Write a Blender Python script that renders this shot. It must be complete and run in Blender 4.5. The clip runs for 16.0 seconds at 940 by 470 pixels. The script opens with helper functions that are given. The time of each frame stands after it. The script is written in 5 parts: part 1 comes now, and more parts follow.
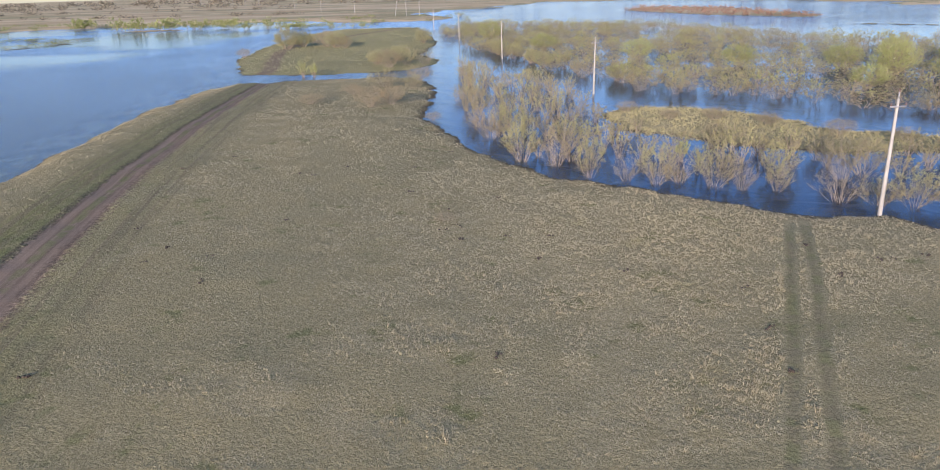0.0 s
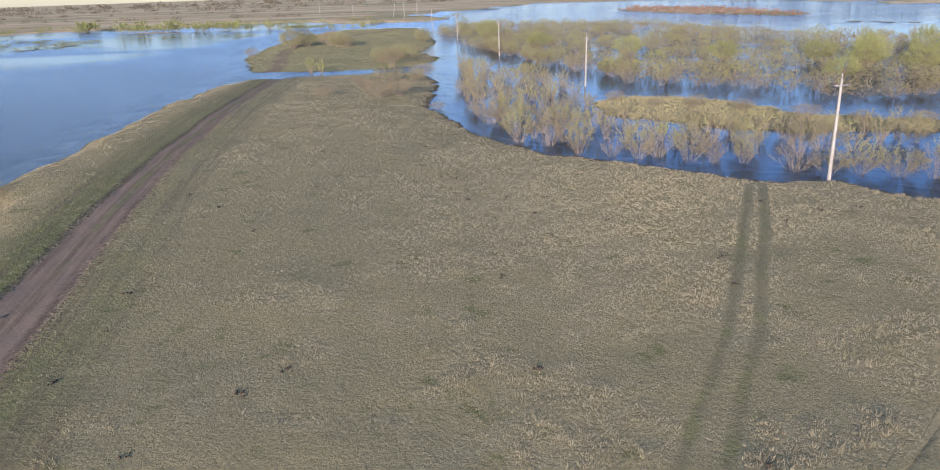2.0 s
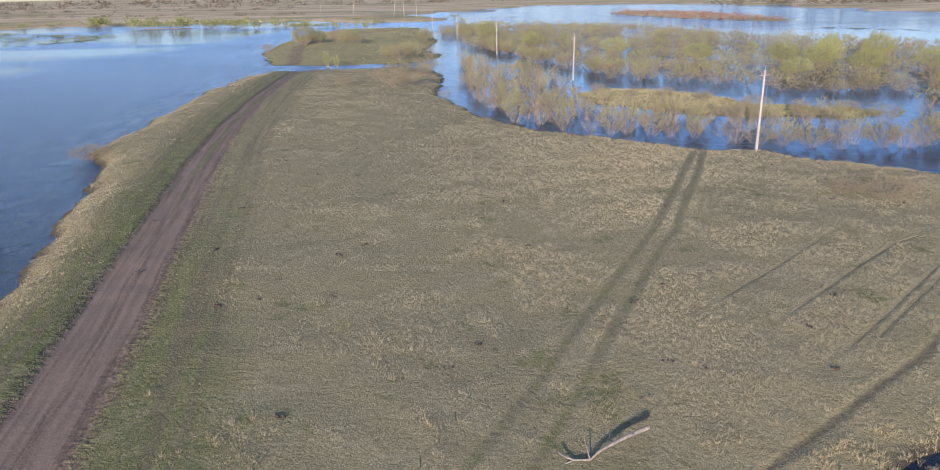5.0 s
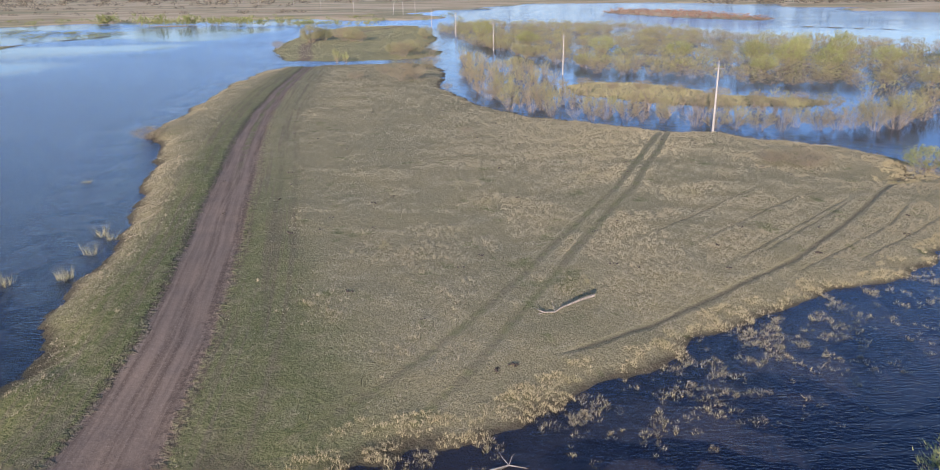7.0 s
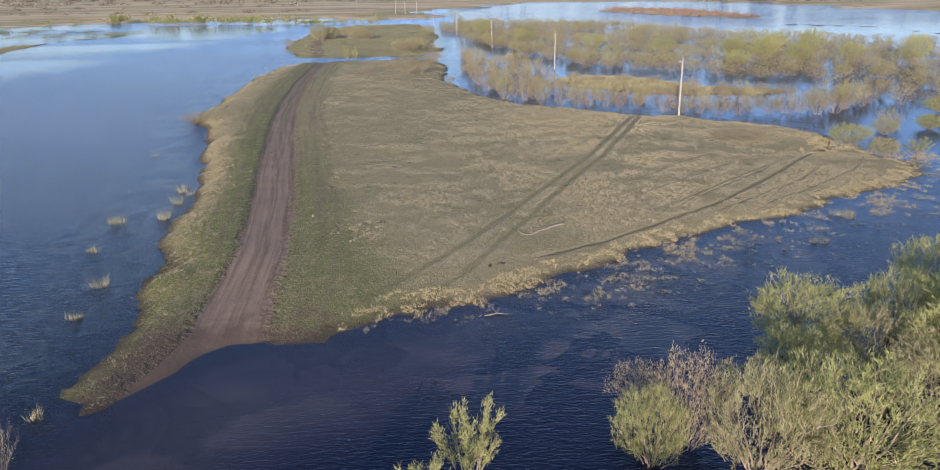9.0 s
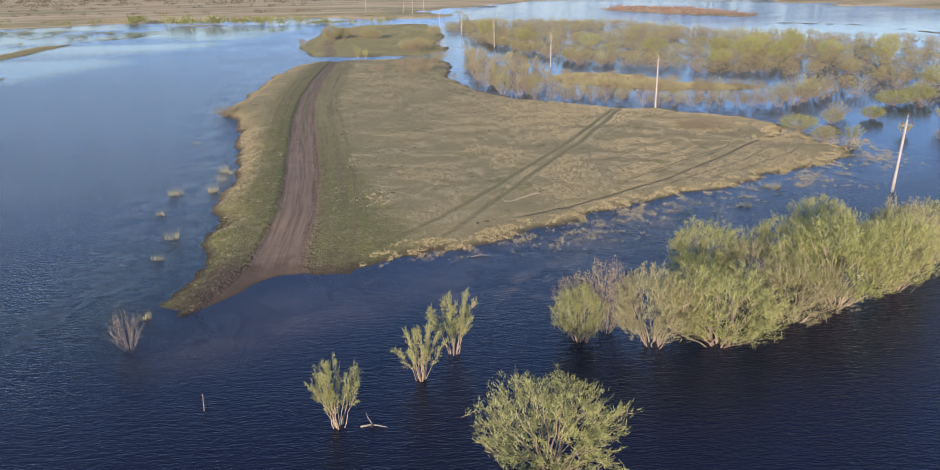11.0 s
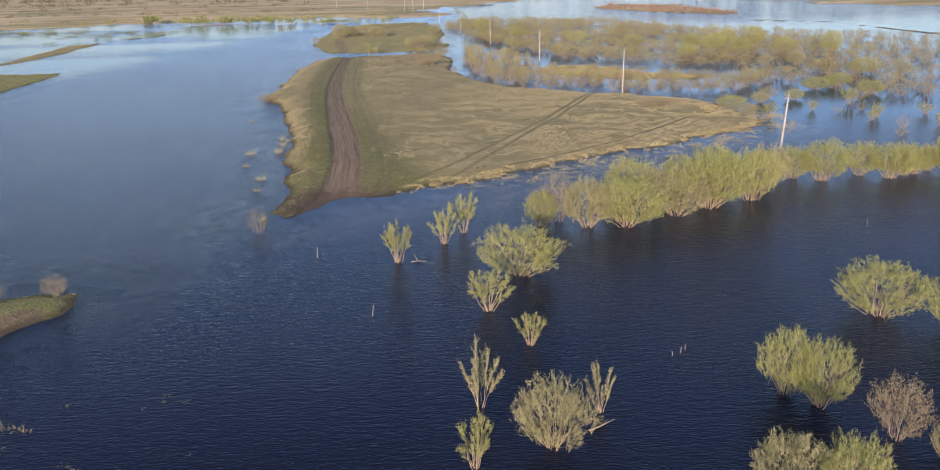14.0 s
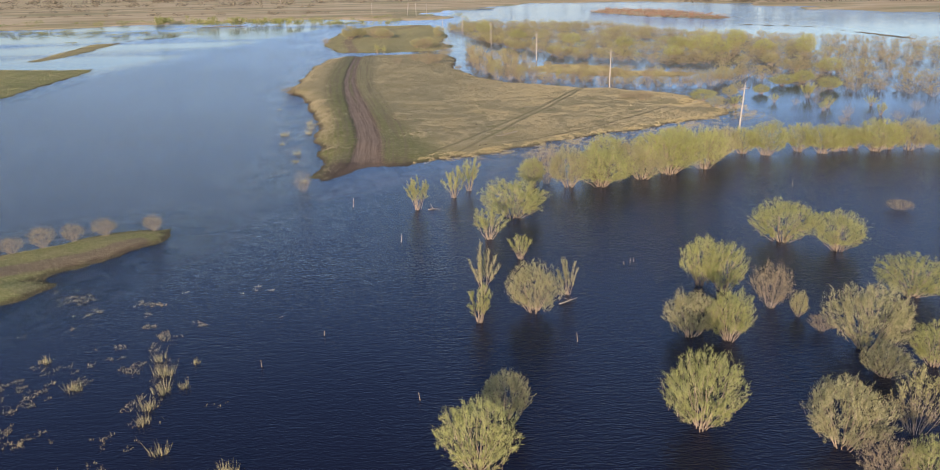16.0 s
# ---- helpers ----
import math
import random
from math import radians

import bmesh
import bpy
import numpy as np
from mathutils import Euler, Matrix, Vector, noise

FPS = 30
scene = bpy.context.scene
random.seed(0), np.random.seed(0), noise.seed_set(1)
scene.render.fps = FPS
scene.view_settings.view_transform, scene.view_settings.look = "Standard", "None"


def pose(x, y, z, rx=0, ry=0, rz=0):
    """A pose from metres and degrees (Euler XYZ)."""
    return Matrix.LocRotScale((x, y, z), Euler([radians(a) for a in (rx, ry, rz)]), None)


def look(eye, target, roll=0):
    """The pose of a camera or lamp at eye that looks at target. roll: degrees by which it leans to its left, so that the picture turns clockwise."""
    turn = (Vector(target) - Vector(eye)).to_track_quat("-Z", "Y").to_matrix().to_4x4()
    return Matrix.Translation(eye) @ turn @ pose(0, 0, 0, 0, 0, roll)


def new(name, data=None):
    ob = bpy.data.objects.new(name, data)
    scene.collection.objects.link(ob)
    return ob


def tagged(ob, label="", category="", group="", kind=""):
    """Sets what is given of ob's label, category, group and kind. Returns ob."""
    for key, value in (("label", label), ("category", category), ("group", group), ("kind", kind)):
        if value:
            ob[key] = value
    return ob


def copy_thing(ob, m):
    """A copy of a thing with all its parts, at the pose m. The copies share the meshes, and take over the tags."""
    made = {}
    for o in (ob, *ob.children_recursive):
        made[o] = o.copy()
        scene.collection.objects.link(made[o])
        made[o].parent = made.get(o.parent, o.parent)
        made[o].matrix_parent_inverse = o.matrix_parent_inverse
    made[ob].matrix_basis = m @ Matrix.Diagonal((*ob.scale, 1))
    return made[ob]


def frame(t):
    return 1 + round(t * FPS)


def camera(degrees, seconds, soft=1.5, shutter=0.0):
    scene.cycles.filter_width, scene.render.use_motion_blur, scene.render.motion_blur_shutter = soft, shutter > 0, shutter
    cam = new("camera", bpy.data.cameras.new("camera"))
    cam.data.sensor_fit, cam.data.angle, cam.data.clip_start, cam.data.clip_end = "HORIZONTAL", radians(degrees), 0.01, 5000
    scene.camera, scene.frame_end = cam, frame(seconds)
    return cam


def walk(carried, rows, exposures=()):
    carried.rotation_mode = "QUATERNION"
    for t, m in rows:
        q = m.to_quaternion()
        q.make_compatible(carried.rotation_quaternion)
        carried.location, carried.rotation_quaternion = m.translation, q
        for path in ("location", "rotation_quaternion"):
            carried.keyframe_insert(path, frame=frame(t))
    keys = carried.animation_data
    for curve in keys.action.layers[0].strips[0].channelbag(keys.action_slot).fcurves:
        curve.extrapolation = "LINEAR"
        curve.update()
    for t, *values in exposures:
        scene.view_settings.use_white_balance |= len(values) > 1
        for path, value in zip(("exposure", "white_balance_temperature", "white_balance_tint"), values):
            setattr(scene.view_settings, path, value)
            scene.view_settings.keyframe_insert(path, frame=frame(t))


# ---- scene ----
cam = camera(66.20, 16.0, soft=1.0)
PATH = [
    (0, (-0.232, -1.231, 17.028), (0.869, 46.029, 0.741), -1.73),
    (0.5, (-0.420, -3.258, 16.871), (0.709, 44.004, 0.592), -1.92),
    (1, (-0.640, -5.454, 16.776), (0.532, 41.815, 0.520), -2.02),
    (1.5, (-0.915, -7.768, 16.732), (0.313, 39.511, 0.509), -2.06),
    (2, (-1.272, -10.185, 16.730), (0.039, 37.108, 0.552), -2.01),
    (2.5, (-1.685, -12.747, 16.765), (-0.228, 34.569, 0.669), -1.76),
    (3, (-2.093, -15.488, 16.832), (-0.405, 31.865, 0.871), -1.21),
    (4.2, (-2.899, -22.861, 17.143), (-1.184, 24.433, 1.009), -1.34),
    (5.5, (-3.740, -31.780, 17.665), (-1.831, 15.510, 1.542), -1.00),
    (6, (-4.085, -35.507, 17.953), (-2.089, 11.759, 1.769), -0.99),
    (6.5, (-4.422, -39.398, 18.270), (-2.372, 7.846, 2.030), -0.98),
    (7, (-4.722, -43.376, 18.566), (-2.638, 3.851, 2.278), -0.99),
    (7.5, (-4.983, -47.410, 18.831), (-2.885, -0.197, 2.508), -1.02),
    (8, (-5.216, -51.517, 19.072), (-3.127, -4.312, 2.721), -1.08),
    (8.5, (-5.433, -55.688, 19.310), (-3.366, -8.491, 2.933), -1.13),
    (9, (-5.575, -59.760, 19.588), (-3.532, -12.572, 3.183), -1.16),
    (10.2, (-5.145, -68.320, 20.521), (-3.404, -21.153, 4.022), -1.34),
    (11.5, (-4.697, -77.978, 21.598), (-3.313, -30.828, 5.015), -1.50),
    (12, (-4.901, -82.527, 21.995), (-3.508, -35.403, 5.339), -1.61),
    (12.5, (-5.239, -87.356, 22.386), (-3.801, -40.248, 5.691), -1.67),
    (13, (-5.616, -92.182, 22.737), (-4.121, -45.083, 6.021), -1.71),
    (13.5, (-5.991, -96.920, 23.033), (-4.438, -49.823, 6.315), -1.73),
    (14, (-6.352, -101.563, 23.281), (-4.753, -54.463, 6.576), -1.71),
    (14.5, (-6.686, -106.095, 23.489), (-5.061, -58.991, 6.799), -1.70),
    (15, (-6.992, -110.528, 23.658), (-5.364, -63.418, 6.984), -1.70),
    (15.5, (-7.301, -114.923, 23.758), (-5.673, -67.793, 7.141), -1.62),
    (16, (-7.682, -119.396, 23.729), (-6.027, -72.218, 7.252), -1.36),
]
EXPOSURES = [(0, 0.60, 6000, 27), (7, 0.60, 5950, 28), (9, 0.59, 6150, 27), (12.5, 0.58, 6650, 26), (16, 0.56, 6950, 26)]
walk(cam, [(t, look(eye, target, roll)) for t, eye, target, roll in PATH], EXPOSURES)

# ---- world, sun, exposure ----
SUN_AZ, SUN_EL = 196.5, 12.5
world = bpy.data.worlds.new("world")
scene.world = world
world.use_nodes = True
_wn = world.node_tree
_sky = _wn.nodes.new("ShaderNodeTexSky")
_sky.sky_type, _sky.sun_disc = "NISHITA", False
_sky.sun_elevation, _sky.sun_rotation = radians(SUN_EL), radians(SUN_AZ)
_sky.air_density, _sky.dust_density, _sky.ozone_density = 1.0, 0.45, 3.0
_wn.nodes["Background"].inputs[1].default_value = 0.155
_wn.links.new(_sky.outputs[0], _wn.nodes["Background"].inputs[0])

sun_data = bpy.data.lights.new("sun", "SUN")
sun_data.energy, sun_data.angle, sun_data.color = 5.0, radians(0.55), (1.0, 0.86, 0.67)
sun = new("sun", sun_data)
_a, _e = radians(SUN_AZ), radians(SUN_EL)
_to_sun = Vector((math.sin(_a) * math.cos(_e), math.cos(_a) * math.cos(_e), math.sin(_e)))
sun.matrix_world = look((0, 0, 80), Vector((0, 0, 80)) - _to_sun)


# ---- materials ----
class Nodes:
    """A thin wrapper to write node trees in one line a node."""

    def __init__(self, name):
        self.mat = bpy.data.materials.new(name)
        self.mat.use_nodes = True
        self.tree = self.mat.node_tree
        self.bsdf = self.tree.nodes["Principled BSDF"]
        self.out = self.tree.nodes["Material Output"]

    def put(self, socket, value):
        if isinstance(value, bpy.types.NodeSocket):
            self.tree.links.new(value, socket)
        elif isinstance(value, (tuple, list)) and len(value) == 3 and socket.type == "RGBA":
            socket.default_value = (*value, 1)
        else:
            socket.default_value = value

    def attr(self, name):
        n = self.tree.nodes.new("ShaderNodeAttribute")
        n.attribute_name = name
        return n.outputs["Fac"]

    def coords(self, scale=(1, 1, 1)):
        g = self.tree.nodes.new("ShaderNodeNewGeometry")
        m = self.tree.nodes.new("ShaderNodeMapping")
        m.inputs["Scale"].default_value = scale
        self.tree.links.new(g.outputs["Position"], m.inputs["Vector"])
        return m.outputs[0]

    def local(self, scale=(1, 1, 1)):
        g = self.tree.nodes.new("ShaderNodeTexCoord")
        m = self.tree.nodes.new("ShaderNodeMapping")
        m.inputs["Scale"].default_value = scale
        self.tree.links.new(g.outputs["Object"], m.inputs["Vector"])
        return m.outputs[0]

    def combine(self, x, y, z=0.0):
        n = self.tree.nodes.new("ShaderNodeCombineXYZ")
        for s, v in zip(n.inputs, (x, y, z)):
            self.put(s, v)
        return n.outputs[0]

    def noise(self, vector, scale, detail=3.0, rough=0.55, distort=0.0):
        n = self.tree.nodes.new("ShaderNodeTexNoise")
        self.put(n.inputs["Vector"], vector)
        n.inputs["Scale"].default_value, n.inputs["Detail"].default_value = scale, detail
        n.inputs["Roughness"].default_value, n.inputs["Distortion"].default_value = rough, distort
        return n.outputs[0]

    def math(self, op, a, b=0.0, clamp=False):
        n = self.tree.nodes.new("ShaderNodeMath")
        n.operation, n.use_clamp = op, clamp
        self.put(n.inputs[0], a)
        self.put(n.inputs[1], b)
        return n.outputs[0]

    def ramp(self, value, lo, hi, a=0.0, b=1.0):
        n = self.tree.nodes.new("ShaderNodeMapRange")
        n.interpolation_type = "SMOOTHSTEP"
        self.put(n.inputs[0], value)
        for i, v in zip((1, 2, 3, 4), (lo, hi, a, b)):
            self.put(n.inputs[i], v)
        return n.outputs[0]

    def mix(self, fac, a, b):
        n = self.tree.nodes.new("ShaderNodeMix")
        n.data_type = "RGBA"
        self.put(n.inputs[0], fac)
        self.put(n.inputs[6], a)
        self.put(n.inputs[7], b)
        return n.outputs[2]

    def bump(self, height, strength, distance, normal=None):
        n = self.tree.nodes.new("ShaderNodeBump")
        self.put(n.inputs["Height"], height)
        n.inputs["Strength"].default_value, n.inputs["Distance"].default_value = strength, distance
        if normal is not None:
            self.put(n.inputs["Normal"], normal)
        return n.outputs[0]

    def random_island(self):
        return self.tree.nodes.new("ShaderNodeNewGeometry").outputs["Random Per Island"]

    def random_object(self):
        return self.tree.nodes.new("ShaderNodeObjectInfo").outputs["Random"]

    def finish(self, color, rough=0.9, normal=None, metal=0.0, spec=0.3):
        self.put(self.bsdf.inputs["Base Color"], color)
        self.put(self.bsdf.inputs["Roughness"], rough)
        self.put(self.bsdf.inputs["Metallic"], metal)
        self.put(self.bsdf.inputs["Specular IOR Level"], spec)
        if normal is not None:
            self.put(self.bsdf.inputs["Normal"], normal)
        return self.mat


SIDE_NAMES = ["side_trail_" + c for c in "abcdef"]


def ground_material():
    n = Nodes("pasture_ground")
    p = n.coords()
    big, mid, fine = n.noise(p, 0.09, 4), n.noise(p, 0.7, 4), n.noise(p, 4.5, 5, 0.65)
    tuss = n.noise(p, 2.2, 3, 0.6, 0.4)
    grain = n.noise(p, 11.0, 4, 0.7)
    straw = n.mix(n.ramp(grain, 0.36, 0.66), (0.275, 0.242, 0.13), (0.48, 0.43, 0.257))
    straw = n.mix(n.ramp(fine, 0.40, 0.62, 0.0, 0.45), straw, (0.28, 0.248, 0.132))
    straw = n.mix(n.ramp(n.noise(p, 27.0, 3, 0.7), 0.42, 0.64, 0.0, 0.4), straw, (0.19, 0.168, 0.088))
    straw = n.mix(n.ramp(big, 0.42, 0.66, 0.0, 0.35), straw, (0.30, 0.265, 0.138))
    # lower, greener, closely grazed patches between the tussocks
    lawn_patch = n.ramp(n.math("ADD", n.attr("grazed"), n.math("MULTIPLY", n.math("SUBTRACT", mid, 0.5), 0.5)), 0.42, 0.68)
    straw = n.mix(n.math("MULTIPLY", lawn_patch, 0.55), straw, n.mix(n.ramp(grain, 0.38, 0.64), (0.215, 0.187, 0.09), (0.35, 0.307, 0.163)))
    green = n.mix(n.ramp(n.math("ADD", n.math("MULTIPLY", fine, 0.5), n.math("MULTIPLY", grain, 0.5)), 0.38, 0.62), (0.098, 0.118, 0.04), (0.208, 0.213, 0.085))
    spots = n.math("MULTIPLY", n.ramp(n.noise(p, 0.42, 3, 0.6), 0.57, 0.68), n.ramp(mid, 0.42, 0.60))
    col = n.mix(n.math("MULTIPLY", spots, 0.75), straw, green)
    # green verge beside the road
    road = n.attr("road_offset")
    wob = n.math("MULTIPLY", n.math("SUBTRACT", mid, 0.5), 2.0)
    away = n.math("ADD", n.math("MULTIPLY", n.math("ABSOLUTE", road), n.ramp(n.attr("road_along"), 8.0, 42.0, 0.5, 1.0)), wob)
    verge = n.math("MULTIPLY", n.ramp(away, 3.6, 7.6, 1.0, 0.0), n.ramp(n.noise(p, 1.1, 4, 0.6), 0.28, 0.55, 0.35, 0.95))
    verge = n.math("MULTIPLY", verge, n.math("MULTIPLY", n.attr("verge"), n.mix(n.ramp(road, -1.0, 1.0), n.ramp(n.attr("road_along"), 40.0, 120.0, 1.0, 0.6), n.ramp(n.attr("road_along"), 25.0, 75.0, 0.85, 0.25))))
    col = n.mix(verge, col, green)
    # faint wheel marks on the grass beside the road, along it
    along = n.combine(n.math("MULTIPLY", road, 2.2), n.math("MULTIPLY", n.attr("road_along"), 0.045))
    streak = n.noise(along, 1.0, 3, 0.5)
    col = n.mix(n.math("MULTIPLY", n.ramp(streak, 0.50, 0.63, 0.0, 0.6), n.ramp(n.math("ABSOLUTE", road), 7.5, 5.0)), col, (0.20, 0.165, 0.10))
    # older pairs of wheel marks that run beside the road
    for off, wide, deep in ((4.3, 0.24, 0.36), (5.75, 0.24, 0.3), (-3.3, 0.28, 0.5), (-4.7, 0.26, 0.35), (-6.0, 0.2, 0.2)):
        gap = n.math("ABSOLUTE", n.math("SUBTRACT", n.math("ADD", road, n.math("MULTIPLY", n.math("SUBTRACT", big, 0.5), 1.6)), off))
        rubbed = n.ramp(n.noise(p, 0.22, 3, 0.6), 0.36, 0.58, 0.25, 1.0)
        col = n.mix(n.math("MULTIPLY", n.ramp(gap, wide * 0.4, wide * 1.6, deep, 0.0), rubbed), col, (0.155, 0.13, 0.08))
    # the earth road itself
    half = n.attr("road_half")
    edge = n.math("SUBTRACT", n.math("ABSOLUTE", road), half)
    edge = n.math("ADD", edge, n.math("MULTIPLY", n.math("SUBTRACT", n.noise(p, 1.6, 4, 0.65), 0.5), 1.5))
    lanes = n.noise(n.combine(n.math("MULTIPLY", road, 3.0), n.math("MULTIPLY", n.attr("road_along"), 0.09)), 1.0, 4, 0.6)
    dirt = n.mix(n.ramp(lanes, 0.36, 0.64), (0.15, 0.11, 0.076), (0.27, 0.203, 0.14))
    dirt = n.mix(n.ramp(fine, 0.46, 0.68, 0.0, 0.55), dirt, (0.15, 0.112, 0.078))
    dirt = n.mix(n.ramp(n.noise(p, 9.0, 4, 0.7), 0.50, 0.66, 0.0, 0.5), dirt, (0.36, 0.285, 0.205))
    # two smooth wheel paths, a rougher crown between them with some grass on it further north
    wheel = n.math("ABSOLUTE", n.math("SUBTRACT", n.math("ABSOLUTE", n.math("ADD", road, n.math("MULTIPLY", n.math("SUBTRACT", mid, 0.5), 0.5))), 0.85))
    dirt = n.mix(n.ramp(wheel, 0.15, 0.5, 0.45, 0.0), dirt, (0.26, 0.198, 0.14))
    crown = n.math("MULTIPLY", n.ramp(n.math("ABSOLUTE", road), 0.2, 0.5, 0.7, 0.0), n.math("MULTIPLY", n.ramp(n.attr("road_along"), 45.0, 80.0), n.ramp(mid, 0.38, 0.56)))
    dirt = n.mix(crown, dirt, green)
    # broken clods on the pasture's side; the cut's shade painted dark along both edges
    broken_up = n.ramp(n.noise(p, 3.4, 4, 0.7), 0.44, 0.58)
    rim_shade = n.math("MULTIPLY", n.ramp(edge, -0.2, 0.1), n.ramp(edge, 0.25, 0.6, 1.0, 0.0))
    band = n.math("MULTIPLY", n.ramp(edge, -0.9, -0.3), n.ramp(edge, 0.3, 1.0, 1.0, 0.0))
    band = n.math("MULTIPLY", band, n.ramp(road, 0.2, 0.6))
    col = n.mix(n.ramp(edge, -0.25, 0.3, 1.0, 0.0), col, dirt)
    col = n.mix(n.math("MULTIPLY", n.math("MAXIMUM", rim_shade, band), n.math("MULTIPLY", broken_up, 0.75)), col, (0.105, 0.08, 0.055))
    # trodden wet where the road runs down into the flood
    dip = n.math("MULTIPLY", n.ramp(n.math("ADD", n.attr("road_along"), n.math("MULTIPLY", n.math("SUBTRACT", mid, 0.5), 9.0)), 4.5, 11.5, 0.9, 0.0), n.ramp(n.math("ADD", n.math("ABSOLUTE", road), wob), 4.0, 8.0, 1.0, 0.0))
    col = n.mix(dip, col, (0.105, 0.08, 0.06))
    # wheel ruts and the cattle trail across the pasture
    rut = n.math("MINIMUM", n.math("ABSOLUTE", n.attr("rut_east")), n.math("ABSOLUTE", n.attr("rut_west")))
    rut = n.math("ADD", rut, n.math("MULTIPLY", n.math("SUBTRACT", mid, 0.5), 0.5))
    rutcol = n.mix(n.ramp(n.noise(p, 0.8, 3), 0.4, 0.62), (0.20, 0.175, 0.10), (0.165, 0.175, 0.065))
    rolled = n.attr("rut_reach")
    col = n.mix(n.math("MULTIPLY", n.ramp(rut, 0.08, 0.40, 0.60, 0.0), rolled), col, rutcol)
    trail = n.math("ADD", n.math("ABSOLUTE", n.attr("trail")), n.ramp(n.attr("trail_reach"), 0.0, 0.8, 0.5, 0.0))
    for name in SIDE_NAMES:
        trail = n.math("MINIMUM", trail, n.math("ADD", n.math("ABSOLUTE", n.attr(name)), n.ramp(n.attr("side_reach"), 0.0, 0.8, 0.6, 0.15)))
    trail = n.math("ADD", trail, n.math("MULTIPLY", n.math("SUBTRACT", mid, 0.5), 0.22))
    col = n.mix(n.ramp(trail, 0.05, 0.28, 0.62, 0.0), col, (0.125, 0.105, 0.065))
    # the track goes on across the island
    lane = n.math("ADD", n.math("ABSOLUTE", n.attr("island_road")), n.math("MULTIPLY", n.math("SUBTRACT", mid, 0.5), 1.6))
    # far meadows are browner, in long streaks
    far = n.attr("far")
    fs = n.noise(n.coords((0.012, 0.03, 1)), 1.0, 5, 0.6)
    farcol = n.mix(n.ramp(fs, 0.38, 0.62), (0.45, 0.345, 0.19), (0.60, 0.485, 0.29))
    farcol = n.mix(n.ramp(n.noise(n.coords((0.006, 0.02, 1)), 1.0, 4, 0.6), 0.50, 0.60, 0.0, 0.75), farcol, (0.27, 0.265, 0.13))
    col = n.mix(far, col, farcol)
    col = n.mix(n.math("MULTIPLY", n.attr("lush"), n.ramp(n.noise(p, 0.3, 4), 0.35, 0.6, 0.5, 0.95)), col, n.mix(n.ramp(fine, 0.36, 0.64), (0.17, 0.195, 0.065), (0.295, 0.30, 0.125)))
    col = n.mix(n.ramp(lane, 1.2, 2.6, 0.9, 0.0), col, (0.215, 0.165, 0.115))
    # wet mud at and under the water's edge
    shore = n.math("ADD", n.attr("shore"), n.math("MULTIPLY", n.math("SUBTRACT", n.noise(p, 1.3, 4, 0.6), 0.5), 1.1))
    col = n.mix(n.ramp(shore, 0.0, 1.3, 0.8, 0.0), col, (0.075, 0.06, 0.042))
    col = n.mix(n.ramp(n.attr("shore"), -3.0, -0.4, 1.0, 0.0), col, n.mix(n.ramp(n.noise(p, 0.16, 3, 0.5, 0.8), 0.46, 0.54), (0.085, 0.072, 0.06), (0.32, 0.265, 0.22)))
    lawn = n.math("ADD", n.math("MULTIPLY", tuss, 0.5), n.math("MULTIPLY", fine, 0.4))
    lawn = n.math("ADD", lawn, n.math("MULTIPLY", grain, 0.32))
    lawn = n.math("ADD", lawn, n.math("MULTIPLY", n.noise(p, 27.0, 2, 0.6), 0.10))
    lawn = n.math("SUBTRACT", lawn, n.ramp(trail, 0.0, 0.45, 0.5, 0.0))
    lawn = n.math("SUBTRACT", lawn, n.math("MULTIPLY", n.ramp(rut, 0.0, 0.5, 0.25, 0.0), rolled))
    trodden = n.ramp(edge, -0.3, 0.6, 0.15, 1.0)
    return n.finish(col, 0.95, n.bump(n.math("MULTIPLY", lawn, trodden), 1.0, 0.27), spec=0.1)


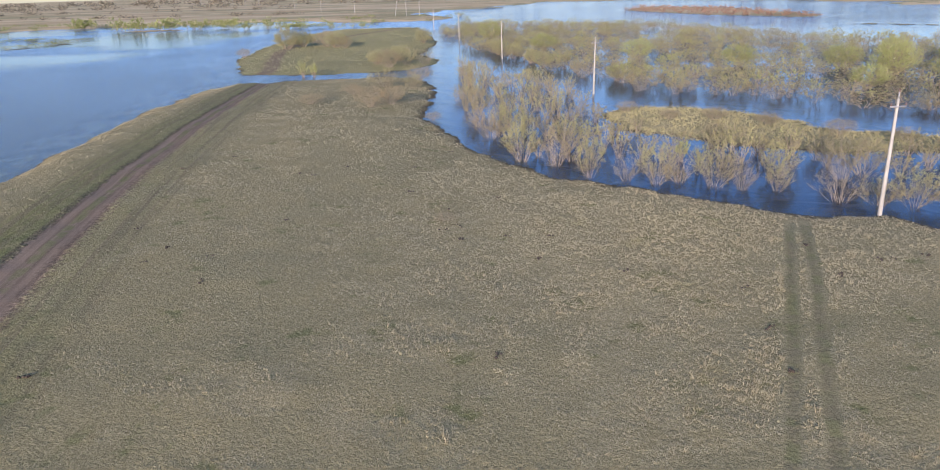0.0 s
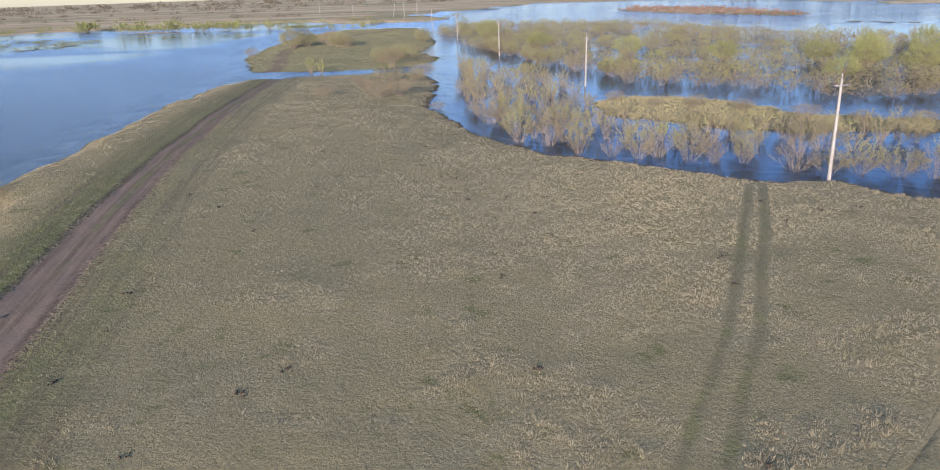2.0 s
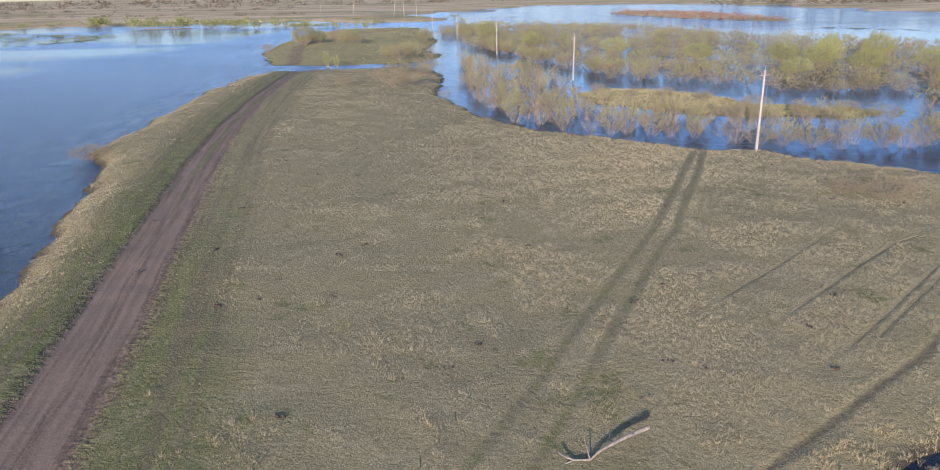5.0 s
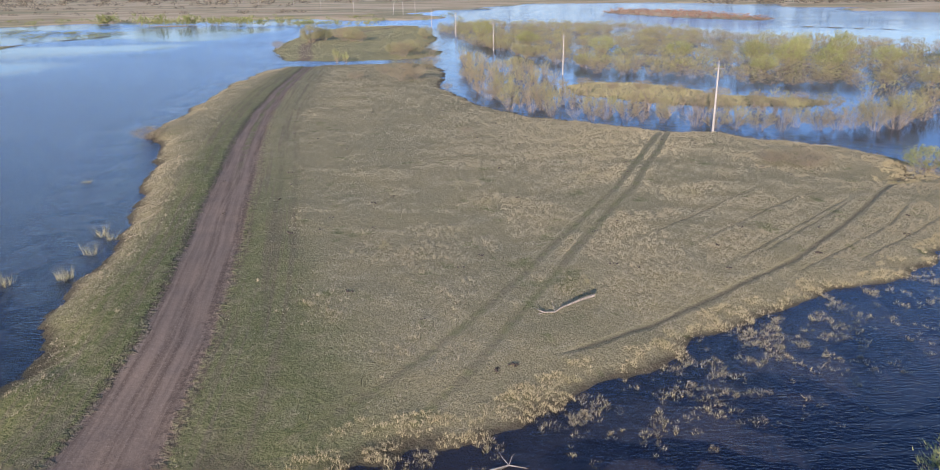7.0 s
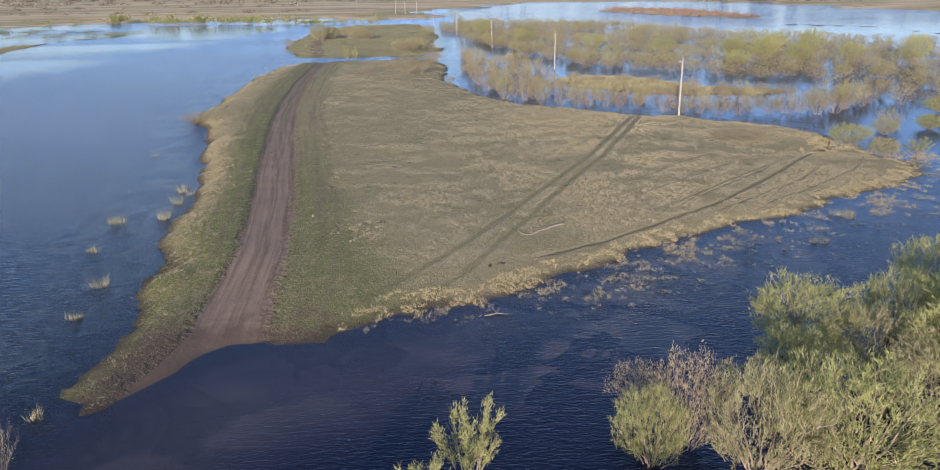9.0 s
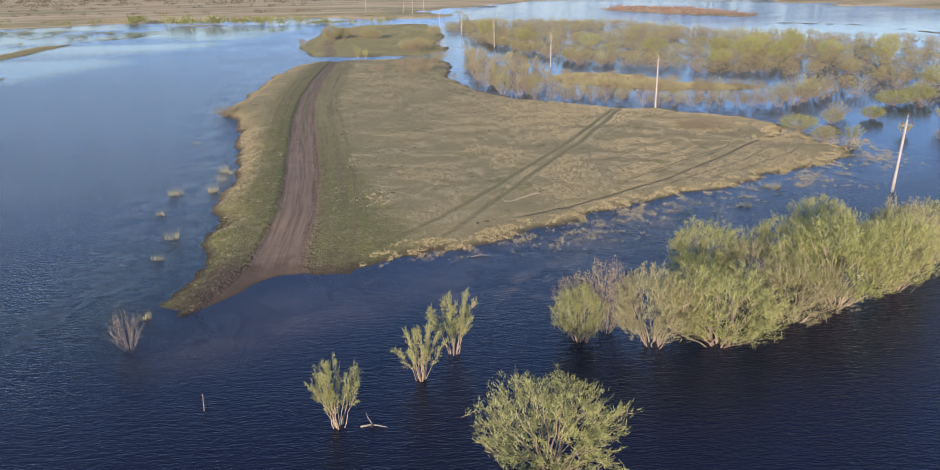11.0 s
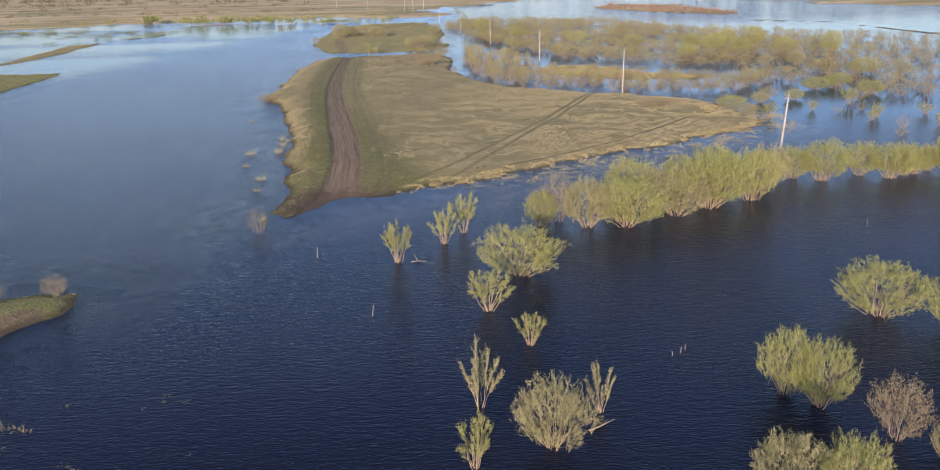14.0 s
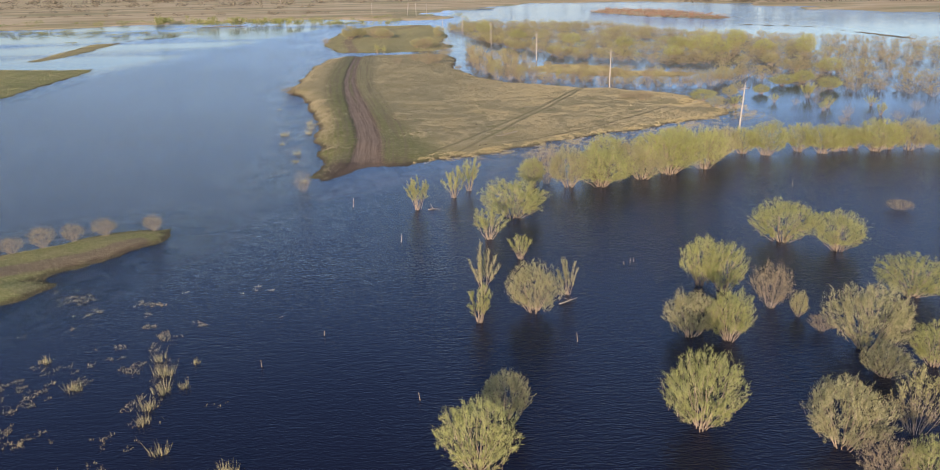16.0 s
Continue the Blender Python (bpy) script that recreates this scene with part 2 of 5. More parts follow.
def water_material():
    n = Nodes("flood_water")
    long_ = n.noise(n.coords((0.95, 3.3, 1)), 1.0, 4, 0.55, 0.5)
    cross = n.noise(n.coords((2.0, 4.0, 1)), 1.8, 3, 0.5)
    calm = n.ramp(n.noise(n.coords((0.02, 0.035, 1)), 1.0, 3), 0.35, 0.65, 0.75, 1.0)
    shelter = n.attr("shelter")
    h = n.math("ADD", n.math("MULTIPLY", long_, 0.62), n.math("MULTIPLY", cross, 0.62))
    h = n.math("MULTIPLY", h, n.math("MULTIPLY", calm, shelter))
    normal = n.bump(h, 1.0, 0.092)
    t = n.tree.nodes
    fres, gloss = t.new("ShaderNodeFresnel"), t.new("ShaderNodeBsdfGlossy")
    diff, clear = t.new("ShaderNodeBsdfDiffuse"), t.new("ShaderNodeBsdfTransparent")
    body, top = t.new("ShaderNodeMixShader"), t.new("ShaderNodeMixShader")
    fres.inputs["IOR"].default_value = 1.33
    n.put(gloss.inputs["Roughness"], n.ramp(n.attr("open"), 0.0, 1.0, 0.05, 0.19))
    gloss.inputs["Color"].default_value = (0.68, 0.775, 0.945, 1)
    clear.inputs["Color"].default_value = (0.74, 0.71, 0.62, 1)
    silt = n.math("ADD", n.ramp(n.attr("silt"), 0.1, 0.8, 0.0, 0.68), n.math("MULTIPLY", n.ramp(n.noise(n.coords((0.16, 0.22, 1)), 1.0, 3, 0.5, 0.6), 0.50, 0.56), n.ramp(n.attr("silt"), 0.2, 0.8, 0.0, 0.45)))
    drift = n.math("MULTIPLY", n.ramp(n.noise(n.coords((0.12, 0.20, 1)), 1.0, 3, 0.5, 1.2), 0.49, 0.53), n.attr("drift"))
    silt = n.math("MAXIMUM", silt, n.math("MULTIPLY", drift, 0.75))
    n.put(diff.inputs["Color"], n.mix(silt, (0.0085, 0.0092, 0.0195), (0.085, 0.072, 0.068)))
    for node in (fres, gloss):
        n.put(node.inputs["Normal"], normal)
    n.put(body.inputs[0], n.ramp(n.attr("depth"), 0.0, 11.0, 0.25, 1.0))
    n.put(body.inputs[1], clear.outputs[0])
    n.put(body.inputs[2], diff.outputs[0])
    n.put(top.inputs[0], fres.outputs[0])
    n.put(top.inputs[1], body.outputs[0])
    n.put(top.inputs[2], gloss.outputs[0])
    n.tree.links.new(top.outputs[0], n.out.inputs["Surface"])
    return n.mat


def leaf_material(name, a, b, dark, base=None):
    n = Nodes(name)
    col = n.mix(n.random_island(), a, b)
    col = n.mix(n.math("MULTIPLY", n.random_object(), 0.45), col, dark)
    col = n.mix(n.ramp(n.noise(n.local(), 1.3, 2), 0.45, 0.7, 0.0, 0.3), col, dark)
    if base is not None:
        sep = n.tree.nodes.new("ShaderNodeSeparateXYZ")
        n.put(sep.inputs[0], n.coords())
        lift = n.math("ADD", sep.outputs[2], n.math("MULTIPLY", n.math("SUBTRACT", n.random_island(), 0.5), 1.6))
        col = n.mix(n.ramp(lift, 0.6, 2.8, 1.0, 0.0), col, base)
        col = n.mix(n.ramp(n.noise(n.coords(), 0.17, 2), 0.46, 0.62, 0.0, 0.7), col, base)
    n.finish(col, 0.65, spec=0.25)
    tr, add = n.tree.nodes.new("ShaderNodeBsdfTranslucent"), n.tree.nodes.new("ShaderNodeMixShader")
    n.put(tr.inputs["Color"], col)
    add.inputs[0].default_value = 0.42
    n.put(add.inputs[1], n.bsdf.outputs[0])
    n.put(add.inputs[2], tr.outputs[0])
    n.tree.links.new(add.outputs[0], n.out.inputs["Surface"])
    return n.mat


def bark_material(name, a, b):
    n = Nodes(name)
    f = n.noise(n.local((6, 6, 1.2)), 2.0, 4, 0.6)
    col = n.mix(n.ramp(f, 0.35, 0.65), a, b)
    col = n.mix(n.math("MULTIPLY", n.random_object(), 0.3), col, a)
    return n.finish(col, 0.9, n.bump(f, 0.5, 0.01), spec=0.15)


def grass_material(name, a, b, c):
    n = Nodes(name)
    r = n.random_island()
    col = n.mix(r, a, b)
    col = n.mix(n.ramp(n.noise(n.coords(), 0.30, 3, 0.6), 0.56, 0.72, 0.0, 0.7), col, c)
    return n.finish(col, 0.85, spec=0.15)


def concrete_material():
    n = Nodes("weathered_concrete")
    f, g = n.noise(n.local((1, 1, 0.25)), 3.0, 5, 0.6), n.noise(n.local(), 30.0, 3)
    col = n.mix(n.ramp(f, 0.35, 0.7), (0.30, 0.285, 0.25), (0.41, 0.39, 0.35))
    col = n.mix(n.ramp(n.noise(n.local((5, 5, 0.12)), 1.5, 3), 0.55, 0.72, 0.0, 0.4), col, (0.34, 0.32, 0.29))
    return n.finish(col, 0.85, n.bump(g, 0.3, 0.004), spec=0.2)


def plain_material(name, a, b, rough=0.6, metal=0.0, scale=8.0):
    n = Nodes(name)
    f = n.noise(n.local(), scale, 4, 0.6)
    return n.finish(n.mix(n.ramp(f, 0.35, 0.65), a, b), rough, n.bump(f, 0.25, 0.004), metal, 0.3)


M_GROUND, M_WATER, M_CONCRETE = ground_material(), water_material(), concrete_material()
M_LEAF = leaf_material("willow_leaf_spring", (0.335, 0.368, 0.125), (0.50, 0.505, 0.21), (0.245, 0.275, 0.098))
M_LEAF_DULL = leaf_material("willow_leaf_dull", (0.33, 0.33, 0.155), (0.46, 0.44, 0.24), (0.25, 0.252, 0.125))
M_THICKET = leaf_material("thicket_leaf", (0.35, 0.37, 0.13), (0.52, 0.50, 0.20), (0.25, 0.275, 0.10), (0.32, 0.27, 0.175))
M_SCRUB = leaf_material("scrub_twig_and_leaf", (0.35, 0.35, 0.135), (0.48, 0.455, 0.205), (0.27, 0.265, 0.11), (0.30, 0.256, 0.15))
M_BUD = leaf_material("willow_bud_brown", (0.31, 0.255, 0.15), (0.39, 0.325, 0.20), (0.26, 0.22, 0.125))
M_RED = leaf_material("reddish_scrub", (0.42, 0.23, 0.15), (0.50, 0.31, 0.21), (0.34, 0.22, 0.14))
M_BARK = bark_material("willow_bark", (0.20, 0.155, 0.11), (0.40, 0.33, 0.24))
M_BARK_PINK = bark_material("brown_twig_bark", (0.27, 0.23, 0.17), (0.41, 0.355, 0.27))
M_BARK_MARSH = bark_material("marsh_willow_bark", (0.22, 0.18, 0.135), (0.42, 0.355, 0.27))
M_FAR = leaf_material("far_bare_trees", (0.21, 0.185, 0.13), (0.29, 0.25, 0.17), (0.17, 0.155, 0.105))
M_REED = grass_material("dry_reed", (0.30, 0.26, 0.16), (0.40, 0.355, 0.23), (0.25, 0.225, 0.125))
M_TUSSOCK = grass_material("straw_tussock", (0.32, 0.275, 0.145), (0.48, 0.425, 0.25), (0.29, 0.262, 0.12))
M_SEDGE = grass_material("olive_sedge", (0.27, 0.25, 0.13), (0.36, 0.33, 0.18), (0.24, 0.24, 0.11))
M_MEADOW = grass_material("green_meadow_grass", (0.255, 0.25, 0.11), (0.34, 0.315, 0.165), (0.19, 0.21, 0.07))
M_GRASS = grass_material("dry_pasture_grass", (0.225, 0.20, 0.12), (0.39, 0.354, 0.23), (0.22, 0.207, 0.10))
M_DRIFT = bark_material("bleached_driftwood", (0.20, 0.178, 0.142), (0.31, 0.28, 0.23))
M_IRON = plain_material("galvanised_iron", (0.30, 0.30, 0.30), (0.42, 0.41, 0.40), 0.55, 0.6)
M_INSULATOR = plain_material("brown_porcelain", (0.10, 0.06, 0.045), (0.16, 0.10, 0.08), 0.25)
M_DUNG = plain_material("dry_dung", (0.045, 0.035, 0.025), (0.09, 0.07, 0.05), 0.95)


# ---- plan ----
# the peninsula's shores, from its southern point: up the west bank, round the north end, down the east side
WEST_SHORE = [(-27.2, -27.6), (-25.6, -25.6), (-24.7, -23.8), (-25.0, -21.5), (-25.3, -17.5), (-25.9, -13), (-26.6, -8.5), (-27.9, -4), (-28.4, 1),
              (-29.4, 9), (-31.4, 19), (-34.4, 30), (-37.6, 43), (-43.9, 57), (-43.9, 63), (-45.2, 80), (-46.8, 109), (-46, 131), (-43.5, 143)]
NORTH_SHORE = [(-42.4, 147.0), (-36.5, 145.5), (-33.3, 147.5), (-20, 148.5), (-13, 149.5), (-6.4, 146), (-3, 128), (-3.6, 102), (-4.6, 97), (-2.2, 92), (1, 80.3),
               (2.9, 75.3), (5.6, 69.3), (8.1, 65.2), (11.1, 62.6), (13.8, 59.7), (17.3, 57.2), (20.5, 54.5), (25.3, 49.6), (28.8, 49.7)]
EAST_SHORE = [(32, 49), (35.6, 43.6), (41.3, 39.8), (44, 36.2), (46.3, 32.9), (46, 29), (40, 22.5), (44, 24), (46.5, 17), (46, 11.5),
              (39, 6.8), (33, 4.4), (28.8, 0.8), (24.4, -1.6), (20.5, -2.6), (15.9, -5), (11, -7.8), (6.2, -11.2), (2.2, -14)]
SOUTH_SHORE = [(-0.9, -15.2), (-3.9, -16.7), (-7.1, -17.4), (-8.7, -18.4), (-10.7, -20), (-12.9, -21), (-15.4, -21.6), (-17, -22), (-18.6, -22.8),
               (-19.8, -24.3), (-21.2, -26.2), (-22.4, -27.9), (-24.4, -29.4), (-23.9, -27.7), (-25.1, -27.2)]
LANDS = {  # outline, height, run of the bank
    "peninsula": (WEST_SHORE + NORTH_SHORE + EAST_SHORE + SOUTH_SHORE, 0.75, 5.0),
    "island": ([(-46, 161), (-57, 200), (-60, 245), (-60, 300), (-50, 338), (-13, 342), (-3, 240), (-7, 201), (-1, 175), (-8, 161), (-27, 157)], 0.9, 6.0),
    "islet": ([(20.8, 96), (25.5, 101.5), (32, 100), (40, 93), (44, 81), (54, 75.5), (60, 71), (53, 67), (40, 70), (33, 73), (26, 80), (21.5, 84)], 0.35, 3.0),
    "west_land": ([(-113, 58), (-115, 76), (-118, 117), (-121, 126), (-131, 124), (-154, 131), (-210, 135), (-210, 40), (-140, 35)], 0.8, 6.0),
    "west_spit": ([(-168, 256), (-160, 275), (-150, 300), (-147, 299), (-158, 272), (-165, 255)], 0.3, 2.0),
    "west_bar": ([(-154.5, 158), (-153.5, 175), (-156, 205), (-163, 252), (-173, 240), (-165, 193), (-160, 158)], 0.4, 3.0),
    "causeway": ([(-60, -56), (-52, -52.8), (-48.5, -51.2), (-45.3, -48.8), (-39.5, -46.9), (-36.6, -46.6), (-37.2, -51), (-40, -55), (-42.5, -57),
                  (-44.5, -59.6), (-41.9, -60.8), (-42.7, -63.6), (-46, -67), (-60, -69), (-75, -66)], 0.42, 1.6),
    "far_land": ([(-4300, 200), (-520, 330), (-330, 400), (-236, 440), (-200, 432), (-144, 412), (-98, 450), (-58, 425), (-14, 402), (-4, 480),
                  (-6, 553), (27, 640), (100, 760), (200, 740), (285, 560), (262, 400), (300, 300), (420, 200), (4300, 100), (4300, 4400), (-4300, 4400)], 1.2, 14.0),
    "red_bar": ([(112, 470), (142, 540), (175, 480), (178, 345), (160, 325), (132, 380)], 0.25, 6.0),
    "east_bar": ([(150, 268), (176, 236), (170, 158), (174, 157), (181, 238), (155, 272)], 0.3, 2.0),
}
ROAD = [(-18.3, -27), (-18.6, -18.5), (-19.1, -8), (-21.2, 7), (-22.7, 15), (-24.3, 25), (-26.9, 40), (-29.0, 54), (-30.6, 66), (-32.7, 90), (-34.8, 119), (-36.8, 149)]
ISLAND_ROAD = [(-40.5, 152), (-40.8, 168), (-44.5, 188), (-48.5, 215), (-48, 245), (-38, 275), (-24, 310), (-18, 345)]
CAUSEWAY_PATH = [(-62, -63.5), (-52, -60.3), (-45.3, -57.0), (-40.6, -54.2), (-38.4, -51)]
RUTS = [[(-11, -21), (-7.1, -16.9), (-3.7, -12.2), (-0.8, -6.7), (2.2, -1), (5.8, 6.3), (10.8, 16), (13.3, 20.4), (17.2, 29.3), (20.2, 35.8), (25.2, 48)],
        [(-13, -18.6), (-9.1, -14.2), (-5.9, -10.4), (-3, -6.2), (0.7, 0.2), (3.9, 6.4), (7.8, 13.4), (11.6, 20.2), (15.4, 28.4), (19.7, 38), (24, 47.5)]]
TRAIL = [(-1, -10.9), (2.9, -9.4), (7.3, -6.9), (11.9, -3.6), (15.5, -1), (20, 2.1), (26.2, 8), (32.5, 14.5), (36.5, 18.8), (40, 22)]
SIDE_TRAILS = [[(13.5, 0.2), (21, 6.6), (28, 13), (33, 17)], [(12.5, 4), (19.4, 10), (26.5, 16), (32.5, 19.5)], [(9.5, 6), (17.4, 13), (25.5, 20)],
               [(16.5, -1.8), (23.5, 3.2), (30.5, 8.6), (37, 15.5)], [(18.2, 3.4), (25.0, 9.4), (31.5, 15.5)], [(24.0, 1.6), (31.0, 6.6), (38.0, 12.0), (42, 17)]]
_rng = np.random.default_rng(7)
_LATTICE = _rng.random((256, 256))


def vnoise(x, y, size, shift=0):
    """Smooth value noise, 0 to 1, with cells of that size."""
    u, v = np.asarray(x, float) / size + 37.7 * shift, np.asarray(y, float) / size + 11.3 * shift
    i, j = np.floor(u).astype(int), np.floor(v).astype(int)
    f, g = u - i, v - j
    f, g = f * f * (3 - 2 * f), g * g * (3 - 2 * g)
    q = lambda a, b: _LATTICE[(i + a) % 256, (j + b) % 256]
    return (q(0, 0) * (1 - f) + q(1, 0) * f) * (1 - g) + (q(0, 1) * (1 - f) + q(1, 1) * f) * g


def segments(points, closed):
    a = np.array(points, float)
    b = np.roll(a, -1, 0) if closed else a[1:]
    return (a, b) if closed else (a[:-1], b)


def line_distance(x, y, points, closed=False):
    """Distance to a line of points, with the side (positive to the right of its way) and the length along it."""
    best, side, along, run = np.full(x.shape, 1e9), np.zeros(x.shape), np.zeros(x.shape), 0.0
    for a, b in zip(*segments(points, closed)):
        d = b - a
        size = math.hypot(*d)
        t = np.clip(((x - a[0]) * d[0] + (y - a[1]) * d[1]) / size ** 2, 0, 1)
        ex, ey = x - a[0] - t * d[0], y - a[1] - t * d[1]
        r = np.hypot(ex, ey)
        near = r < best
        best = np.where(near, r, best)
        side = np.where(near, np.sign(ex * d[1] - ey * d[0]), side)
        along = np.where(near, run + t * size, along)
        run += size
    return best, side, along


def inside(x, y, points):
    odd = np.zeros(x.shape, bool)
    for a, b in zip(*segments(points, True)):
        cross = (a[1] > y) != (b[1] > y)
        odd ^= cross & (x < (b[0] - a[0]) * (y - a[1]) / (b[1] - a[1] + 1e-12) + a[0])
    return odd


def shore_distance(x, y, name):
    points = LANDS[name][0]
    r = line_distance(x, y, points, True)[0]
    return np.where(inside(x, y, points), r, -r)


def ground_height(x, y, full=False):
    """The ground's height at x, y; with full also the distance to the nearest shore (positive on land) and which land it is."""
    x, y = np.asarray(x, float), np.asarray(y, float)
    z, shore, kind = np.full(x.shape, -2.0), np.full(x.shape, -1e9), np.full(x.shape, "", dtype="<U10")
    ragged = (vnoise(x, y, 3.1) - 0.5) * 2.4 + (vnoise(x, y, 0.9, 3) - 0.5) * 0.9
    for name, (points, top, run) in LANDS.items():
        d = shore_distance(x, y, name)
        size = 4.0 if name == "far_land" else 0.75
        d = d + ragged * size
        if name == "far_land":
            d = d + (vnoise(x * 0.35, y, 22, 5) - 0.5) * 75 * np.clip((900 - y) / 300, 0, 1)
        tall, reach = np.full(x.shape, top), np.full(x.shape, run)
        if name == "peninsula":
            west = np.clip((line_distance(x, y, EAST_SHORE + SOUTH_SHORE[:5])[0] - line_distance(x, y, WEST_SHORE[2:])[0]) / 30 + 0.35, 0, 1) * np.clip((y + 26) / 15, 0, 1)
            low = 1 - 0.72 * np.clip((y - 95) / 45, 0, 1)
            tall, reach = (top + 0.55 * west) * low, run * (1 - 0.55 * west)
        if name == "island":
            tall = top * (0.45 + 0.55 * np.clip((y - 165) / 60, 0, 1))
        h = np.where(d > 0, tall * (1 - np.exp(-np.maximum(d, 0) / reach)), np.maximum(0.10 * d, -2.0))
        take = h > z
        z, shore, kind = np.where(take, h, z), np.maximum(shore, d), np.where(take, name, kind)
    lump = (vnoise(x, y, 1.2, 9) - 0.5) * 0.10 + (vnoise(x, y, 6, 2) - 0.5) * 0.16
    z = z + lump * np.clip(shore / 3 + 0.6, 0.2, 1)
    return (z, shore, kind) if full else z


def grazed(x, y):
    """Where the pasture is bitten short: 0 in the tussocks, 1 on the lawns between them."""
    v = 0.30 * vnoise(x, y, 9.0, 14) + 0.38 * vnoise(x * 0.75, y, 2.7, 12) + 0.32 * vnoise(x, y, 1.0, 27)
    return np.clip(0.5 + (v - 0.5) * 2.3 * np.clip(1.15 - y / 55, 0.3, 1) - 0.16 * np.clip((x - 4) / 14, -1, 1), 0, 1)


def spread(lo, hi, step, below, above, growth_lo, growth_hi):
    """Grid lines: even between lo and hi, wider and wider outside."""
    mid = list(np.arange(lo, hi + 1e-6, step))
    for edge, end, growth, sign in ((hi, above, growth_hi, 1), (lo, below, growth_lo, -1)):
        s, v, extra = step, edge, []
        while sign * (end - v) > 0:
            s = min(s * growth, 260)
            v += sign * s
            extra.append(v)
        mid = mid + extra if sign > 0 else extra[::-1] + mid
    return np.array(mid)


def array_mesh(name, verts, faces, material):
    """A mesh from numpy arrays: verts n x 3, faces m x 3 or m x 4."""
    me = bpy.data.meshes.new(name)
    verts, faces = np.asarray(verts, np.float32), np.asarray(faces, np.int32)
    k = faces.shape[1]
    me.vertices.add(len(verts))
    me.vertices.foreach_set("co", verts.ravel())
    me.loops.add(faces.size)
    me.loops.foreach_set("vertex_index", faces.ravel())
    me.polygons.add(len(faces))
    me.polygons.foreach_set("loop_start", np.arange(0, faces.size, k, dtype=np.int32))
    for m in material if isinstance(material, (list, tuple)) else [material]:
        me.materials.append(m)
    me.update(calc_edges=True)
    return me


def give(me, name, values):
    me.attributes.new(name, "FLOAT", "POINT").data.foreach_set("value", np.asarray(values, np.float32).ravel())


def grid_faces(nx, ny):
    i = (np.arange(ny - 1)[:, None] * nx + np.arange(nx - 1)[None]).ravel()
    return np.stack([i, i + 1, i + nx + 1, i + nx], 1)


# ---- the ground, one sheet to the horizon, and the flood water on it ----
def build_ground():
    gx = spread(-56, 60, 0.7, -4300, 4300, 1.055, 1.055)
    gy = spread(-70, 152, 0.7, -900, 4400, 1.2, 1.05)
    x, y = [a.ravel() for a in np.meshgrid(gx, gy)]
    z, shore, kind = ground_height(x, y, True)
    r, side, along = line_distance(x, y, ROAD)
    rut = np.minimum(*[line_distance(x, y, p)[0] for p in RUTS])
    trail = line_distance(x, y, TRAIL)[0]
    for p in SIDE_TRAILS:
        trail = np.minimum(trail, line_distance(x, y, p)[0] + 0.22)
    half = np.interp(along, [0, 6, 20, 45, 70, 100, 190], [4.0, 2.3, 1.9, 1.95, 1.7, 1.35, 0.95])
    on = kind == "peninsula"
    # worn: the road lies a little lower, with the ruts of wheels
    z = z - np.where(on, 0.10 * np.exp(-(r / (half + 0.6)) ** 4) + 0.03 * np.exp(-((r - 0.85) / 0.45) ** 2), 0) - np.where(on, 0.02 * np.exp(-(rut / 0.45) ** 2) + 0.03 * np.exp(-(trail / 0.45) ** 2), 0)
    faces = grid_faces(len(gx), len(gy))
    me = array_mesh("ground", np.stack([x, y, z], 1), faces, M_GROUND)
    far = np.clip((y - 300) / 120, 0, 1) * (kind != "island")
    lush = np.where(kind == "island", 0.35, np.where((kind == "west_land") | (kind == "causeway"), 0.9, 0.0))
    for name, v in (("road_offset", np.where(on, r * side, 50)), ("road_along", along), ("road_half", half),                     ("shore", shore), ("far", far), ("lush", lush), ("verge", np.where(on, 1.0, 0.0))):
        give(me, name, v)
    give(me, "grazed", grazed(x, y))
    d, side, run = line_distance(x, y, ISLAND_ROAD)
    sand = line_distance(x, y, CAUSEWAY_PATH)[0] * 1.4
    give(me, "island_road", np.where(kind == "island", d, np.where(kind == "causeway", sand, 50)))
    reaches = {"rut": np.zeros(x.shape), "tra": np.zeros(x.shape), "sid": np.zeros(x.shape)}
    for name, line in zip(["rut_east", "rut_west", "trail"] + SIDE_NAMES, RUTS + [TRAIL] + SIDE_TRAILS):
        d, side, run = line_distance(x, y, line)
        past = (run <= 0) | (run >= run.max()) | (d > 4)
        full = np.where(d < 2.2, np.clip(np.minimum(run, run.max() - run) / 5 - 0.12, 0, 1), 0)
        reaches[name[:3]] = np.maximum(reaches[name[:3]], full)
        give(me, name, np.where(on, np.where(past, d, d * side), 9))
    for name, key in (("rut_reach", "rut"), ("trail_reach", "tra"), ("side_reach", "sid")):
        give(me, name, reaches[key])
    me.shade_smooth()
    tagged(new("ground", me), "flat flooded pasture of dry straw-coloured grass", "ground", kind="structure")
    # water lies in every hollow
    gx, gy = spread(-56, 60, 1.2, -4300, 4300, 1.07, 1.07), spread(-95, 152, 1.2, -900, 4400, 1.25, 1.06)
    x, y = [a.ravel() for a in np.meshgrid(gx, gy)]
    z, shore, kind = ground_height(x, y, True)
    faces = grid_faces(len(gx), len(gy))
    keep = (z < 0.2)[faces].any(1)
    used = np.unique(faces[keep])
    index = np.zeros(len(x), np.int64)
    index[used] = np.arange(len(used))
    me = array_mesh("water", np.stack([x, y, 0 * x], 1)[used], index[faces[keep]], M_WATER)
    give(me, "depth", np.maximum(-shore, 0)[used])
